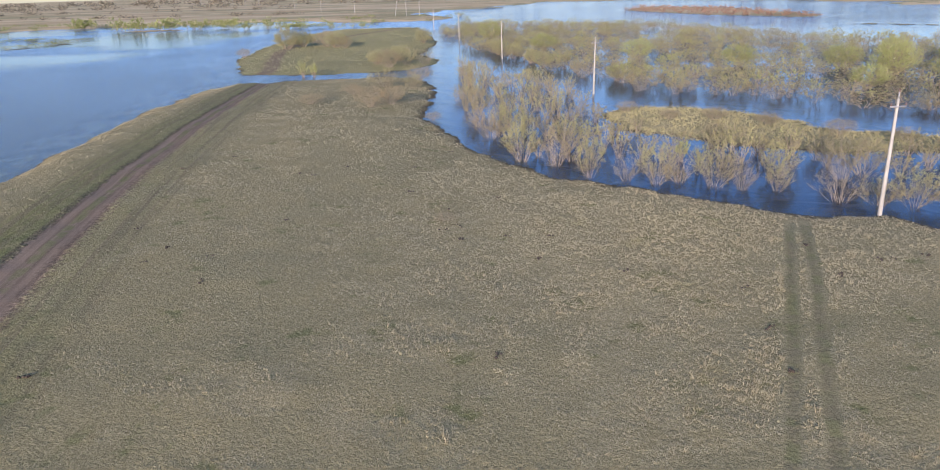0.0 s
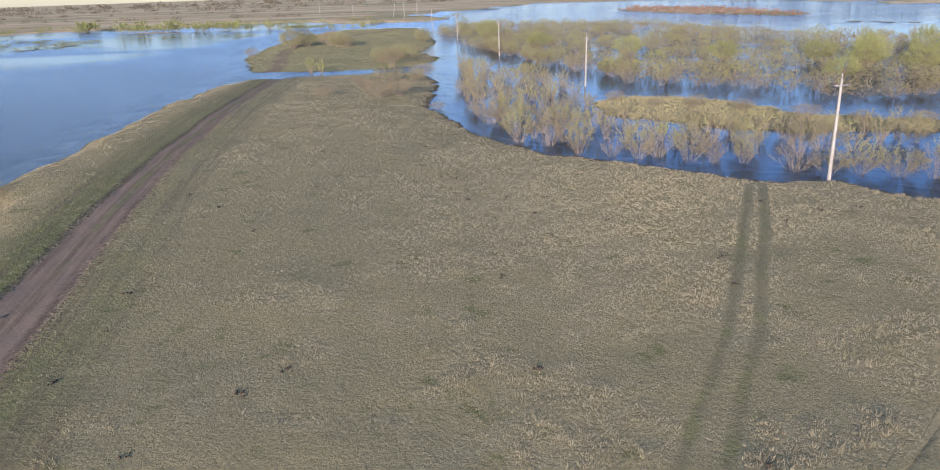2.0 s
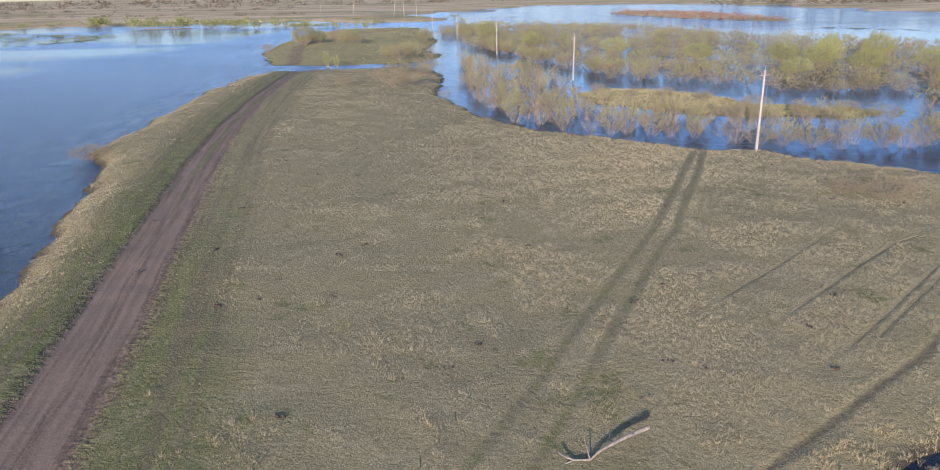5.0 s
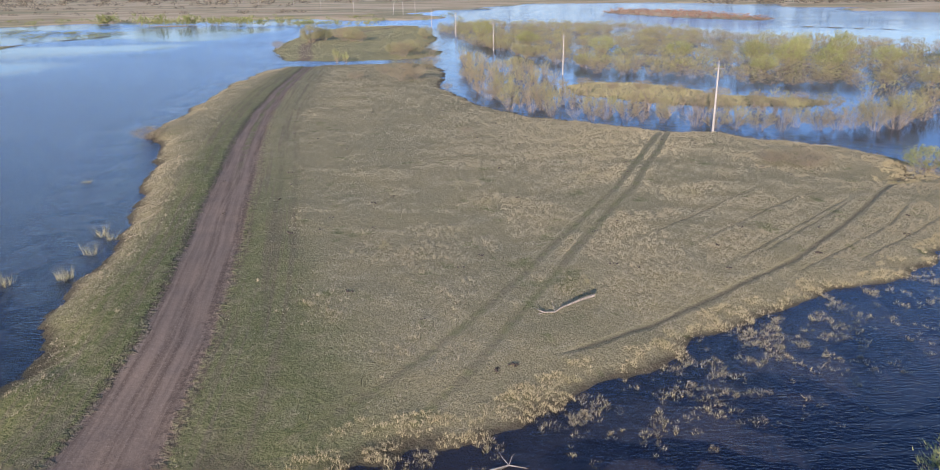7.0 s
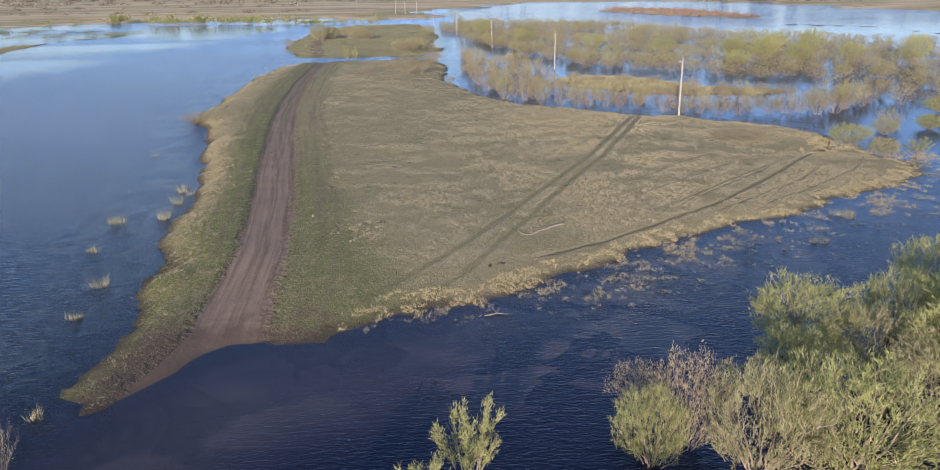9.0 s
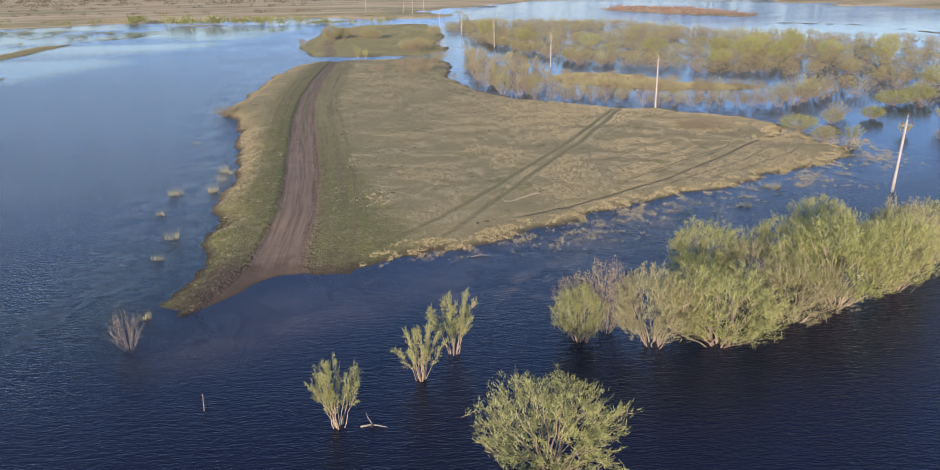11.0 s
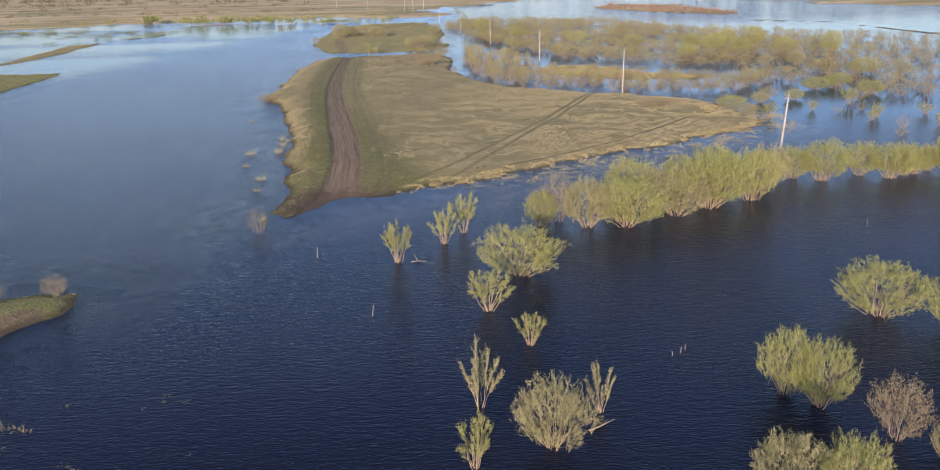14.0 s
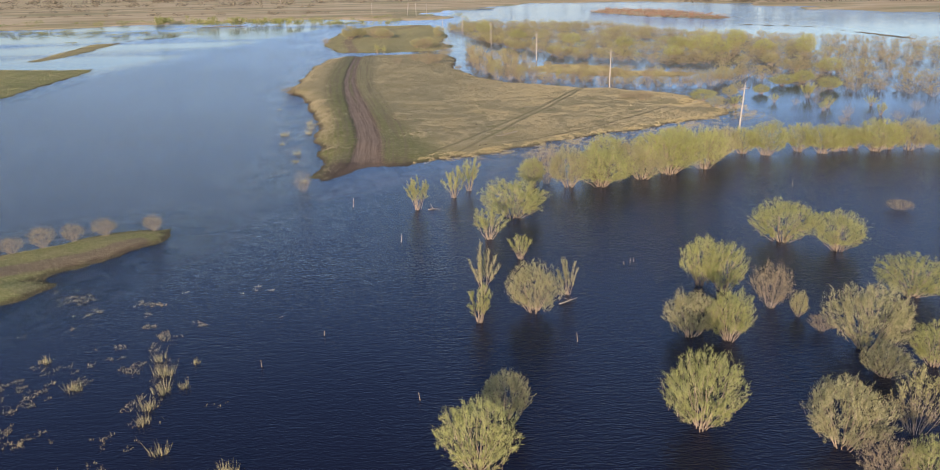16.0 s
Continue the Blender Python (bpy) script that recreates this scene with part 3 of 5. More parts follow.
    # the sheltered water among the willows and behind the hedge lies smoother than the open reaches
    calm = np.clip((x[used] + 22) / 25, 0, 1) * np.clip((300 - y[used]) / 80, 0, 1) * np.clip((y[used] + 105) / 45, 0, 1)
    west_calm = np.clip((-105 - x[used] + 0.16 * (y[used] - 100)) / 18, 0, 1) * np.clip((y[used] - 60) / 40, 0, 1) * np.clip(1.9 * vnoise(x[used] * 0.5, y[used], 22, 6) - 0.1, 0.15, 1)
    reach = line_distance(x[used], y[used], EAST_SHORE[-4:] + SOUTH_SHORE[:-4])[0]
    silt = np.clip(1.1 - reach / 13, 0, 1) * np.clip((6 - x[used]) / 12, 0, 1) * np.clip((x[used] + 29) / 6, 0, 1)
    lee = np.clip((-62 - y[used]) / 20, 0, 1) * np.clip((2 - x[used]) / 15, 0, 1)
    swell = 1 + 0.25 * np.clip(x[used] / 15, 0, 1) * np.clip((-22 - y[used]) / 12, 0, 1) * np.clip((y[used] + 78) / 14, 0, 1)
    give(me, "shelter", swell * (1 - 0.5 * lee) * (1 - 0.62 * silt) * (1 - calm * np.interp(y[used], [-16, 18], [0.15, 0.82])) * (1 - 0.86 * west_calm) * (1 + 0.1 * np.clip((-20 - x[used]) / 12, 0, 1)))
    give(me, "open", np.maximum(0.28 * np.clip((-2 - y[used]) / 10, 0, 1), np.clip(1.25 * (1 - west_calm) * np.clip((-6 - x[used]) / 20 + np.clip((y[used] - 280) / 60, 0, 1), 0, 1), 0, 1)))
    # silt stirred up by the cattle along the southern shore
    give(me, "silt", silt)
    near = line_distance(x[used], y[used], [(-4, -22), (8, -19), (18, -13)])[0]
    give(me, "drift", np.clip(2.0 - near / 4.5, 0, 1))
    me.shade_smooth()
    tagged(new("water", me), "dark blue rippled flood water reflecting the sky", "water", kind="structure")


build_ground()


# ---- willows ----
def tube(verts, faces, path, radii, sides):
    """Adds a tapered tube along a path to the lists."""
    path = [np.asarray(p, float) for p in path]
    base = len(verts)
    for k, p in enumerate(path):
        d = path[min(k + 1, len(path) - 1)] - path[max(k - 1, 0)]
        d = d / (np.linalg.norm(d) + 1e-9)
        u = np.cross(d, (0.31, 0.95, 0.12))
        u = u / (np.linalg.norm(u) + 1e-9)
        v = np.cross(d, u)
        for s in range(sides):
            a = 2 * math.pi * s / sides
            verts.append(p + radii[k] * (math.cos(a) * u + math.sin(a) * v))
    for k in range(len(path) - 1):
        for s in range(sides):
            a, b = base + k * sides + s, base + k * sides + (s + 1) % sides
            faces.append((a, b, b + sides, a + sides))


def leaves(rng, at, along, size, slim, droop):
    """Narrow leaf blades, a triangle each, at the points given, lying roughly along the directions given."""
    n = len(at)
    d = along + rng.normal(0, 0.38, (n, 3)) + np.array([0, 0, droop])
    d /= np.linalg.norm(d, axis=1)[:, None]
    w = np.cross(d, rng.normal(0, 1, (n, 3)))
    w /= np.linalg.norm(w, axis=1)[:, None] + 1e-9
    length = (size * rng.uniform(0.65, 1.35, n))[:, None]
    width = length * slim
    v = np.stack([at + w * width, at - w * width, at + d * length], 1).reshape(-1, 3)
    return v, np.arange(3 * n).reshape(-1, 3)


def willow_arrays(seed, height, width, stems, twigs, per_twig, leaf, bare=0.3, open_=0.5, slim=0.16, thick=0.035, sides=5, lean=0.0, low=0.5, foot_=0.28, dome=0, rise=0.36):
    """The stems and the leaves of a many-stemmed willow: arrays of verts and faces for each. bare: the part of the stems' height with no twigs;
    open_: how far the outer stems lie over."""
    rng = np.random.default_rng(seed)
    sv, sf, at, along = [np.array([0.0, 0.0, -0.5])], [], [], []
    for k in range(stems):
        phi = 2 * math.pi * (k + rng.uniform(-0.35, 0.35)) / stems * 2.399
        th = open_ * math.sqrt((k + 0.5) / stems) * 1.5
        reach = width / 2 * math.sin(min(th, 1.5)) * rng.uniform(0.75, 1.08)
        top = height * (low + (1 - low) * math.cos(th)) * rng.uniform(0.82, 1.03)
        end = np.array([reach * math.cos(phi) + lean * top * 0.4, reach * math.sin(phi), top])
        foot = np.array([math.cos(phi), math.sin(phi), 0]) * rng.uniform(0.05, 0.22) * width * foot_ - np.array([0, 0, 0.35])
        bend = foot + (end - foot) * np.array([0.38, 0.38, 0.52]) + rng.normal(0, 0.04 * height, 3)
        ts = np.linspace(0, 1, 6)
        path = [(1 - t) ** 2 * foot + 2 * t * (1 - t) * bend + t * t * end + (rng.normal(0, 0.012 * height, 3) if 0 < t < 1 else 0) for t in ts]
        r0 = thick * rng.uniform(0.6, 1.25)
        tube(sv, sf, path, [r0 * (1 - 0.82 * t) for t in ts], sides)
        ring = len(sv) - 6 * sides
        sf.append((0, ring, ring + 1, ring + 2))
        for _ in range(twigs):
            t = bare + (1 - bare) * rng.uniform(0, 1) ** 0.75
            i = min(int(t * 5), 4)
            p = path[i] + (path[i + 1] - path[i]) * (t * 5 - i)
            run = path[i + 1] - path[i]
            run = run / np.linalg.norm(run)
            d = run * 0.8 + rng.normal(0, 0.5, 3) + np.array([0.25 * math.cos(phi), 0.25 * math.sin(phi), 0.6])
            d = d / np.linalg.norm(d)
            size = height * rng.uniform(0.09, 0.18) * (1.15 - 0.4 * t)
            e = p + d * size + np.array([0, 0, 0.2 * size])
            w = np.cross(d, rng.normal(0, 1, 3))
            w = w / (np.linalg.norm(w) + 1e-9) * r0 * 0.3
            base = len(sv)
            sv.extend((p - w, p + w, e + w * 0.3, e - w * 0.3))
            sf.append((base, base + 1, base + 2, base + 3))
            m = max(1, int(per_twig * rng.uniform(0.7, 1.3)))
            f = rng.uniform(0.15, 1.05, (m, 1))
            at.append(p + (e - p) * f + rng.normal(0, 0.035 * height * 0.4, (m, 3)))
            along.append(np.repeat(((e - p) / np.linalg.norm(e - p))[None], m, 0))
    if dome:
        # shoots all over an uneven crown: a lumpy dome that narrows to the foot, with gaps
        u, phi = rng.uniform(-0.45, 1, dome), rng.uniform(0, 2 * math.pi, dome)
        th = np.arccos(u)
        lump = 1 + 0.34 * (vnoise(phi * 1.3 + seed, th * 1.9, 1.0, seed % 7) - 0.5) + 0.24 * (vnoise(phi * 3.1, th * 3.7 + seed, 1.0, 2) - 0.5)
        deep = rng.uniform(0.35, 1, dome) ** 0.5 * lump
        wide = np.where(u > 0, 1.0, 1 + 0.95 * u)
        c = np.stack([width / 2 * np.sin(th) * np.cos(phi) * deep * wide, width / 2 * np.sin(th) * np.sin(phi) * deep * wide, height * (0.42 + 0.55 * u * deep)], 1)
        keep = vnoise(phi * 4.0 + 3, th * 4.5 + seed, 1.0, 5) > 0.22
        c = c[keep]
        d = c - np.array([0, 0, 0.15 * height])
        d = d / np.linalg.norm(d, axis=1)[:, None] * 0.6 + rng.normal(0, 0.34, c.shape) + np.array([0, 0, rise])
        d /= np.linalg.norm(d, axis=1)[:, None]
        m = per_twig
        f = rng.uniform(-0.5, 0.5, (len(c), m, 1)) * (height * rng.uniform(0.07, 0.15, (len(c), 1, 1)))
        at.append((c[:, None] + d[:, None] * f + rng.normal(0, 0.012 * height, (len(c), m, 3))).reshape(-1, 3))
        along.append(np.repeat(d, m, 0))
        for p, q in zip(c[::2], d[::2]):
            w = np.cross(q, rng.normal(0, 1, 3))
            w = w / (np.linalg.norm(w) + 1e-9) * thick * 0.25
            base, e, g = len(sv), p + q * height * 0.06, p - q * height * 0.10
            sv.extend((g - w, g + w, e + w * 0.3, e - w * 0.3))
            sf.append((base, base + 1, base + 2, base + 3))
    lv, lf = leaves(rng, np.concatenate(at), np.concatenate(along), leaf, slim, 0.15)
    return np.array(sv), np.array(sf), lv, lf


WILLOWS = {}


def willow_kind(key, count, label, leaf_mat, bark_mat, **shape):
    """Builds the patterns of one kind of willow, 4 m high and 4 m wide, that are then copied."""
    WILLOWS[key] = []
    for k in range(count):
        sv, sf, lv, lf = willow_arrays(hash_seed(key) + k, 4.0, 4.0, **shape)
        stem_mesh, leaf_mesh = array_mesh("trunk", sv, sf, bark_mat), array_mesh("crown", lv, lf, leaf_mat)
        stem_mesh.shade_smooth()
        WILLOWS[key].append((stem_mesh, leaf_mesh, label))


def hash_seed(text):
    return sum(ord(c) * (i + 3) for i, c in enumerate(text))


willow_kind("d", 4, "dense rounded willow in pale leaf", M_LEAF, M_BARK, stems=24, twigs=4, dome=760, per_twig=16, leaf=0.18, bare=0.24, open_=1.0, low=0.36, slim=0.055, rise=0.6)
willow_kind("v", 3, "sparse upright willow with leafy tips", M_LEAF, M_BARK, stems=14, twigs=20, per_twig=18, leaf=0.17, slim=0.08, bare=0.40, open_=0.85, thick=0.045)
willow_kind("t", 2, "tall thin leaning willow", M_LEAF_DULL, M_BARK, stems=9, twigs=26, per_twig=18, leaf=0.14, slim=0.12, bare=0.38, open_=0.95, thick=0.05, lean=0.25)
willow_kind("p", 3, "brown twiggy shrub hardly in leaf", M_BUD, M_BARK_MARSH, stems=30, twigs=6, dome=520, per_twig=9, leaf=0.10, bare=0.22, open_=0.95, low=0.4, thick=0.015, rise=0.6)
willow_kind("g", 3, "grey-green willow with dull leaves", M_LEAF_DULL, M_BARK, stems=18, twigs=3, dome=820, per_twig=17, leaf=0.16, bare=0.25, open_=0.98, low=0.4, slim=0.06, rise=0.75)
willow_kind("m", 5, "marsh willow with brown stems and thin olive leaf", M_SCRUB, M_BARK_MARSH, stems=20, twigs=14, per_twig=9, leaf=0.12, slim=0.15, bare=0.36, open_=1.05, low=0.35, foot_=0.4, thick=0.020, sides=3, dome=210)
willow_kind("b", 4, "bare brown marsh willow of thin upright stems", M_BUD, M_BARK_MARSH, stems=26, twigs=12, per_twig=5, leaf=0.10, slim=0.14, bare=0.25, open_=1.0, low=0.35, foot_=0.5, thick=0.017, sides=3, dome=90)
_turns = random.Random(5)


def plant(rows, group, where="in flood water"):
    """Willows from rows of x, y, height, width, kind."""
    for x, y, high, wide, key in rows:
        stem_mesh, leaf_mesh, label = WILLOWS[key][_turns.randrange(len(WILLOWS[key]))]
        bush = new("willow_shrub")
        tagged(bush, label + " " + where, "shrub", group)
        z = max(float(ground_height(np.array([x]), np.array([y]))[0]), 0.0) if where.endswith("grass") else 0.0
        m = Matrix.LocRotScale((x, y, z - 0.02), Euler((0, 0, _turns.uniform(0, 6.28))), (wide / 4 * 1.04, wide / 4 * 1.04, high / 4 * 0.96))
        bush.matrix_world = m
        for name, me in (("trunk", stem_mesh), ("crown", leaf_mesh)):
            ob = new(name, me)
            ob.parent = bush


POND = [(-10.7, -42.3, 3.9, 3.3, "v"), (-6.6, -38.0, 3.5, 2.8, "v"), (-4.7, -35.1, 4.1, 3.3, "v"), (-0.5, -46.1, 4.3, 6.9, "d"), (-3.5, -52.9, 3.5, 3.6, "v"), (-4.9, -65.7, 4.1, 2.4, "t"),
        (-5.4, -71.1, 2.9, 2.3, "v"), (-1.0, -58.5, 2.4, 2.4, "v"), (-1.2, -69.6, 4.1, 4.1, "g"), (1.9, -66.8, 3.3, 1.7, "t"), (-6.5, -88.2, 4.0, 3.9, "d"), (-4.6, -83.6, 3.1, 2.9, "g"), (6.2, -85.4, 4.7, 4.3, "d")]
RIGHT = [(11.6, -75.4, 4.0, 3.3, "d"), (9.2, -74.6, 3.5, 3.9, "g"), (14.3, -67.2, 4.2, 3.4, "d"), (12.9, -65.8, 4.3, 3.0, "d"), (16.7, -70.5, 3.8, 3.1, "p"), (18.0, -72.3, 2.2, 1.3, "g"), (24.1, -56.3, 4.1, 6.0, "d"),
         (27.9, -59.3, 3.8, 4.5, "d"), (40.5, -48.2, 1.2, 2.9, "p"), (20.3, -77.3, 4.7, 5.6, "g"), (18.5, -74.6, 1.3, 1.8, "p"), (19.3, -81.0, 2.4, 2.8, "g"), (17.6, -86.8, 4.5, 2.8, "m")]
RIGHT_NEAR = [(28.4, -69.3, 3.2, 5.6, "d"), (23.2, -79.9, 3.0, 3.3, "d"), (13.0, -87.7, 4.2, 4.3, "g"), (13.3, -91.0, 2.8, 2.9, "p"), (15.4, -91.3, 2.8, 2.9, "d")]
HEDGE = [(3.1, -34.1, 4.3, 3.2, "d"), (5.0, -33.0, 5.2, 3.4, "p"), (7.5, -34.9, 5.0, 5.0, "g"), (11.6, -35.0, 5.4, 7.0, "d"), (14.4, -24.5, 4.4, 6.0, "d"), (17.1, -32.3, 4.8, 6.0, "d"), (21.3, -30.2, 6.2, 7.5, "d"),
         (26.5, -28.2, 5.4, 5.2, "d"), (26.1, -18.5, 4.4, 5.0, "d"), (31.6, -20.8, 4.4, 4.2, "d"), (34.9, -20.3, 4.7, 4.4, "d"), (37.6, -21.9, 5.3, 5.2, "d"), (42.9, -20.2, 4.1, 4.6, "d"), (16.6, -27.8, 4.5, 4.8, "d")]
HEDGE_EAST = [(45.6, -22.0, 4.4, 4.6, "d"), (49.5, -20.6, 4.4, 3.8, "d"), (53.5, -21.6, 5.0, 6.0, "d"), (58.3, -21.5, 4.5, 4.6, "d"), (63.0, -22.6, 4.6, 5.1, "d"), (68.5, -23.5, 4.6, 5.4, "d"), (74.0, -24.5, 4.8, 5.4, "d"),
              (29.0, -24.5, 4.8, 4.8, "d"), (23.6, -25.5, 5.0, 5.0, "d"), (12.2, -28.6, 3.8, 4.2, "d"), (20.0, -24.0, 4.4, 4.4, "d"), (3.6, -30.4, 3.4, 2.6, "p")]
plant(POND, "willows in the open water")
plant(RIGHT + RIGHT_NEAR, "willows in the open water")
plant([(x, y, h * (0.86 + 0.2 * ((i * 7) % 5) / 4), w * (1.0 + 0.18 * ((i * 3) % 4) / 3), "g" if k == "d" and i % 4 == 1 else k) for i, (x, y, h, w, k) in enumerate(HEDGE + HEDGE_EAST)], "willow hedge in the water")
DROWNED = [(58.4, 21.9, 1.9, 2.0, "v"), (61.1, 18.7, 1.6, 1.8, "b"), (62.8, 11.2, 2.0, 2.0, "v"), (63.8, 4.6, 2.4, 2.2, "b"), (60.1, -0.6, 1.6, 2.0, "b"), (70.2, 5.4, 2.2, 2.2, "v"), (70.6, 1.2, 1.8, 2.4, "b"), (45.8, 19.4, 2.2, 3.6, "g"),
           (45.3, 8.2, 1.2, 2.0, "b"), (53.0, 31.0, 2.4, 3.4, "g"), (66.0, 20.0, 1.8, 2.2, "b"), (74.0, 15.0, 2.0, 2.6, "v"), (79.0, 9.0, 2.2, 2.6, "b"), (56.5, 36.0, 2.6, 3.6, "m"), (71.0, 30.0, 2.4, 4.0, "m")]
plant(DROWNED, "willows of the marsh")
plant([(x + 2.3, y + 1.1, h * 0.78, w * 0.9, "dgdp"[i % 4]) for i, (x, y, h, w, k) in enumerate(HEDGE_EAST[:7])], "willow hedge in the water")
NORTH_END = [(-11.5, 103.6, 4.2, 5.2, "p"), (-16.0, 119.5, 2.6, 4.0, "p"), (-8.6, 105.7, 4.0, 4.4, "p"), (-20.9, 108.3, 2.2, 4.5, "p"), (-5.8, 140.9, 3.9, 5.8, "p"), (-11.8, 129.5, 4.3, 6.0, "m"), (-6.4, 128.1, 3.4, 4.2, "m"),
             (-43.0, 53.5, 2.5, 4.7, "p"), (33.3, 27.4, 2.4, 5.2, "p"), (30.4, 29.0, 1.6, 3.2, "p"), (-0.8, 49.3, 0.8, 1.9, "p"), (-2.5, 97.0, 1.6, 2.6, "p")]
ISLAND = [(-48.5, 226, 5.4, 9.0, "g"), (-44.5, 230, 4.2, 7.0, "g"), (-37.0, 228, 4.4, 8.0, "p"), (-33.5, 224, 4.0, 7.5, "g"), (-30.5, 221, 3.2, 5.0, "p"), (-56.5, 206, 2.4, 4.2, "p"), (-30.5, 153.5, 3.0, 2.4, "v"), (-28.0, 152.0, 2.6, 2.2, "v"),
          (-13.4, 166, 3.6, 6.5, "p"), (-9.5, 170, 3.8, 6.0, "m"), (-16.5, 172, 3.0, 5.5, "g"), (-5.5, 172, 3.2, 5.0, "b"), (-12.0, 181, 3.0, 6.0, "g"), (-7.6, 236, 4.0, 6.0, "g")]
plant([(x, y, h * 0.75, w, k) for x, y, h, w, k in NORTH_END], "bushes on the pasture", "on dry grass")
plant([(24, 97, 1.6, 3.2, "p"), (28, 90, 1.4, 2.8, "p"), (33, 88, 1.8, 3.6, "p"), (38, 84, 1.6, 3.4, "p"), (43, 77, 1.9, 3.8, "p"), (48, 73, 1.5, 3.2, "p"), (54, 71, 1.7, 3.4, "p"), (30, 79, 1.5, 3.0, "p")], "bushes on the islet", "on dry grass")
plant([(x, y, h * 1.2, w, k) for x, y, h, w, k in ISLAND], "bushes on the island", "on grass")
MARSH = [(4.0, 100.4, 6.2, 5.1, "m"), (4.6, 83.2, 5.0, 5.0, "m"), (6.9, 70.6, 5.4, 4.9, "m"), (6.7, 82.8, 5.6, 4.6, "m"), (10.2, 68.3, 4.4, 4.1, "m"), (12.5, 63.4, 4.9, 3.5, "m"), (12.6, 75.2, 4.8, 4.3, "m"),
         (15.5, 61.6, 3.7, 2.9, "m"), (17.8, 60.0, 3.9, 2.9, "m"), (22.4, 58.5, 4.8, 4.1, "m"), (24.4, 57.2, 4.0, 3.3, "m"), (29.3, 61.0, 3.4, 3.0, "m"), (22.5, 68.0, 2.5, 1.8, "v")]
MARSH_EAST = [(30.6, 53.0, 4.2, 3.6, "m"), (37.9, 49.3, 4.2, 4.2, "m"), (43.4, 50.4, 4.1, 4.2, "m"), (47.8, 48.0, 4.0, 4.1, "m"), (52.0, 46.5, 5.0, 3.6, "m"), (35.2, 50.7, 3.3, 2.8, "m"), (34.1, 59.4, 4.6, 3.9, "m"),
              (47.3, 62.0, 4.2, 4.0, "m"), (54.6, 63.3, 3.9, 4.1, "m"), (38.8, 63.2, 3.4, 3.2, "m"), (36.6, 60.7, 4.6, 4.8, "m")]
EAST = [(45.5, 26.4, 3.6, 5.2, "d"), (49.0, 18.3, 3.2, 3.2, "v"), (60.7, 33.6, 3.0, 3.6, "d"), (56.0, 53.0, 4.8, 5.6, "m"), (61.5, 54.9, 5.4, 6.4, "m"), (69.6, 61.7, 5.4, 6.8, "m"), (70.6, 45.0, 3.6, 6.0, "d"),
        (76.5, 47.4, 4.6, 5.4, "d"), (77.5, 37.0, 4.0, 5.0, "d"), (65.3, 14.2, 3.2, 2.2, "v"), (67.3, 26.4, 4.6, 3.4, "v"), (84.3, 67.7, 5.6, 8.4, "m"), (92.3, 65.6, 5.4, 7.0, "d"), (97.9, 62.0, 5.6, 7.0, "m")]
BELT_TREES = [(95, 134, 7.4, 6.4, "d"), (79, 127, 6.2, 7.6, "d"), (106, 107, 7.2, 6.0, "d"), (76, 139, 5.0, 7.0, "d"), (91, 147, 5.6, 6.4, "d"), (84, 118, 4.8, 6.6, "d"), (60, 150, 4.6, 7.0, "d"), (44, 170, 4.8, 7.4, "d"),
              (26, 200, 4.8, 8.0, "d"), (14, 240, 7.0, 8.0, "d"), (99, 121, 4.6, 6.0, "d"), (66, 112, 4.2, 6.0, "d"), (88, 100, 4.6, 5.6, "m"), (112, 118, 5.6, 4.6, "m")]
SHORE_ROW = [(33.0, 51.6, 3.2, 3.4, "m"), (40.4, 48.2, 3.8, 4.0, "m"), (45.4, 48.4, 3.4, 3.6, "m"), (50.2, 48.6, 4.4, 4.4, "m"), (55.2, 47.6, 4.6, 4.0, "m"), (58.6, 51.0, 4.8, 4.6, "m"), (27.0, 56.4, 3.2, 3.0, "m"), (20.0, 60.6, 3.4, 3.2, "m")]
plant([(x, y, h * (0.72 + 0.34 * ((i * 5) % 7) / 6), w * (0.8 + 0.5 * ((i * 3) % 5) / 4), "b" if k == "m" and i % 3 == 1 else k) for i, (x, y, h, w, k) in enumerate(MARSH + MARSH_EAST + SHORE_ROW)], "willows of the marsh")
plant([(x, y, h * 0.72, w, k) for x, y, h, w, k in EAST] + BELT_TREES, "willows of the marsh")


# the thicket behind: too many to count, one mesh
def thicket(name, label, rows, leaf_mat, bark_mat, seed, stems=9, twigs=4, per_twig=5, leaf=0.30, bare=0.3, open_=0.95, low=0.5, dome=0, rise=0.15, slim=0.27):
    patterns = [willow_arrays(seed + k, 4.0, 4.0, stems=stems, twigs=twigs, per_twig=per_twig, leaf=leaf, bare=bare, open_=open_, low=low, dome=dome, rise=rise, slim=slim, thick=0.035, sides=3) for k in range(5)]
    rng = np.random.default_rng(seed)
    vs, fs, ms, count = [], [], [], 0
    for x, y, high, wide in rows:
        sv, sf, lv, lf = patterns[rng.integers(5)]
        a = rng.uniform(0, 6.28)
        c, s = math.cos(a), math.sin(a)
        for v, f, slot in ((sv, np.concatenate([sf[:, [0, 1, 2]], sf[:, [0, 2, 3]]]), 1), (lv, lf, 0)):
            q = v @ np.array([[c, s, 0], [-s, c, 0], [0, 0, 1]]) * np.array([wide / 4, wide / 4, high / 4]) + np.array([x, y, 0])
            vs.append(q)
            fs.append(f + count)
            ms.append(np.full(len(f), slot))
            count += len(v)
    me = array_mesh(name, np.concatenate(vs), np.concatenate(fs), [leaf_mat, bark_mat])
    me.polygons.foreach_set("material_index", np.concatenate(ms).astype(np.int32))
    tagged(new(name, me), label, "shrubs", kind="stuff")


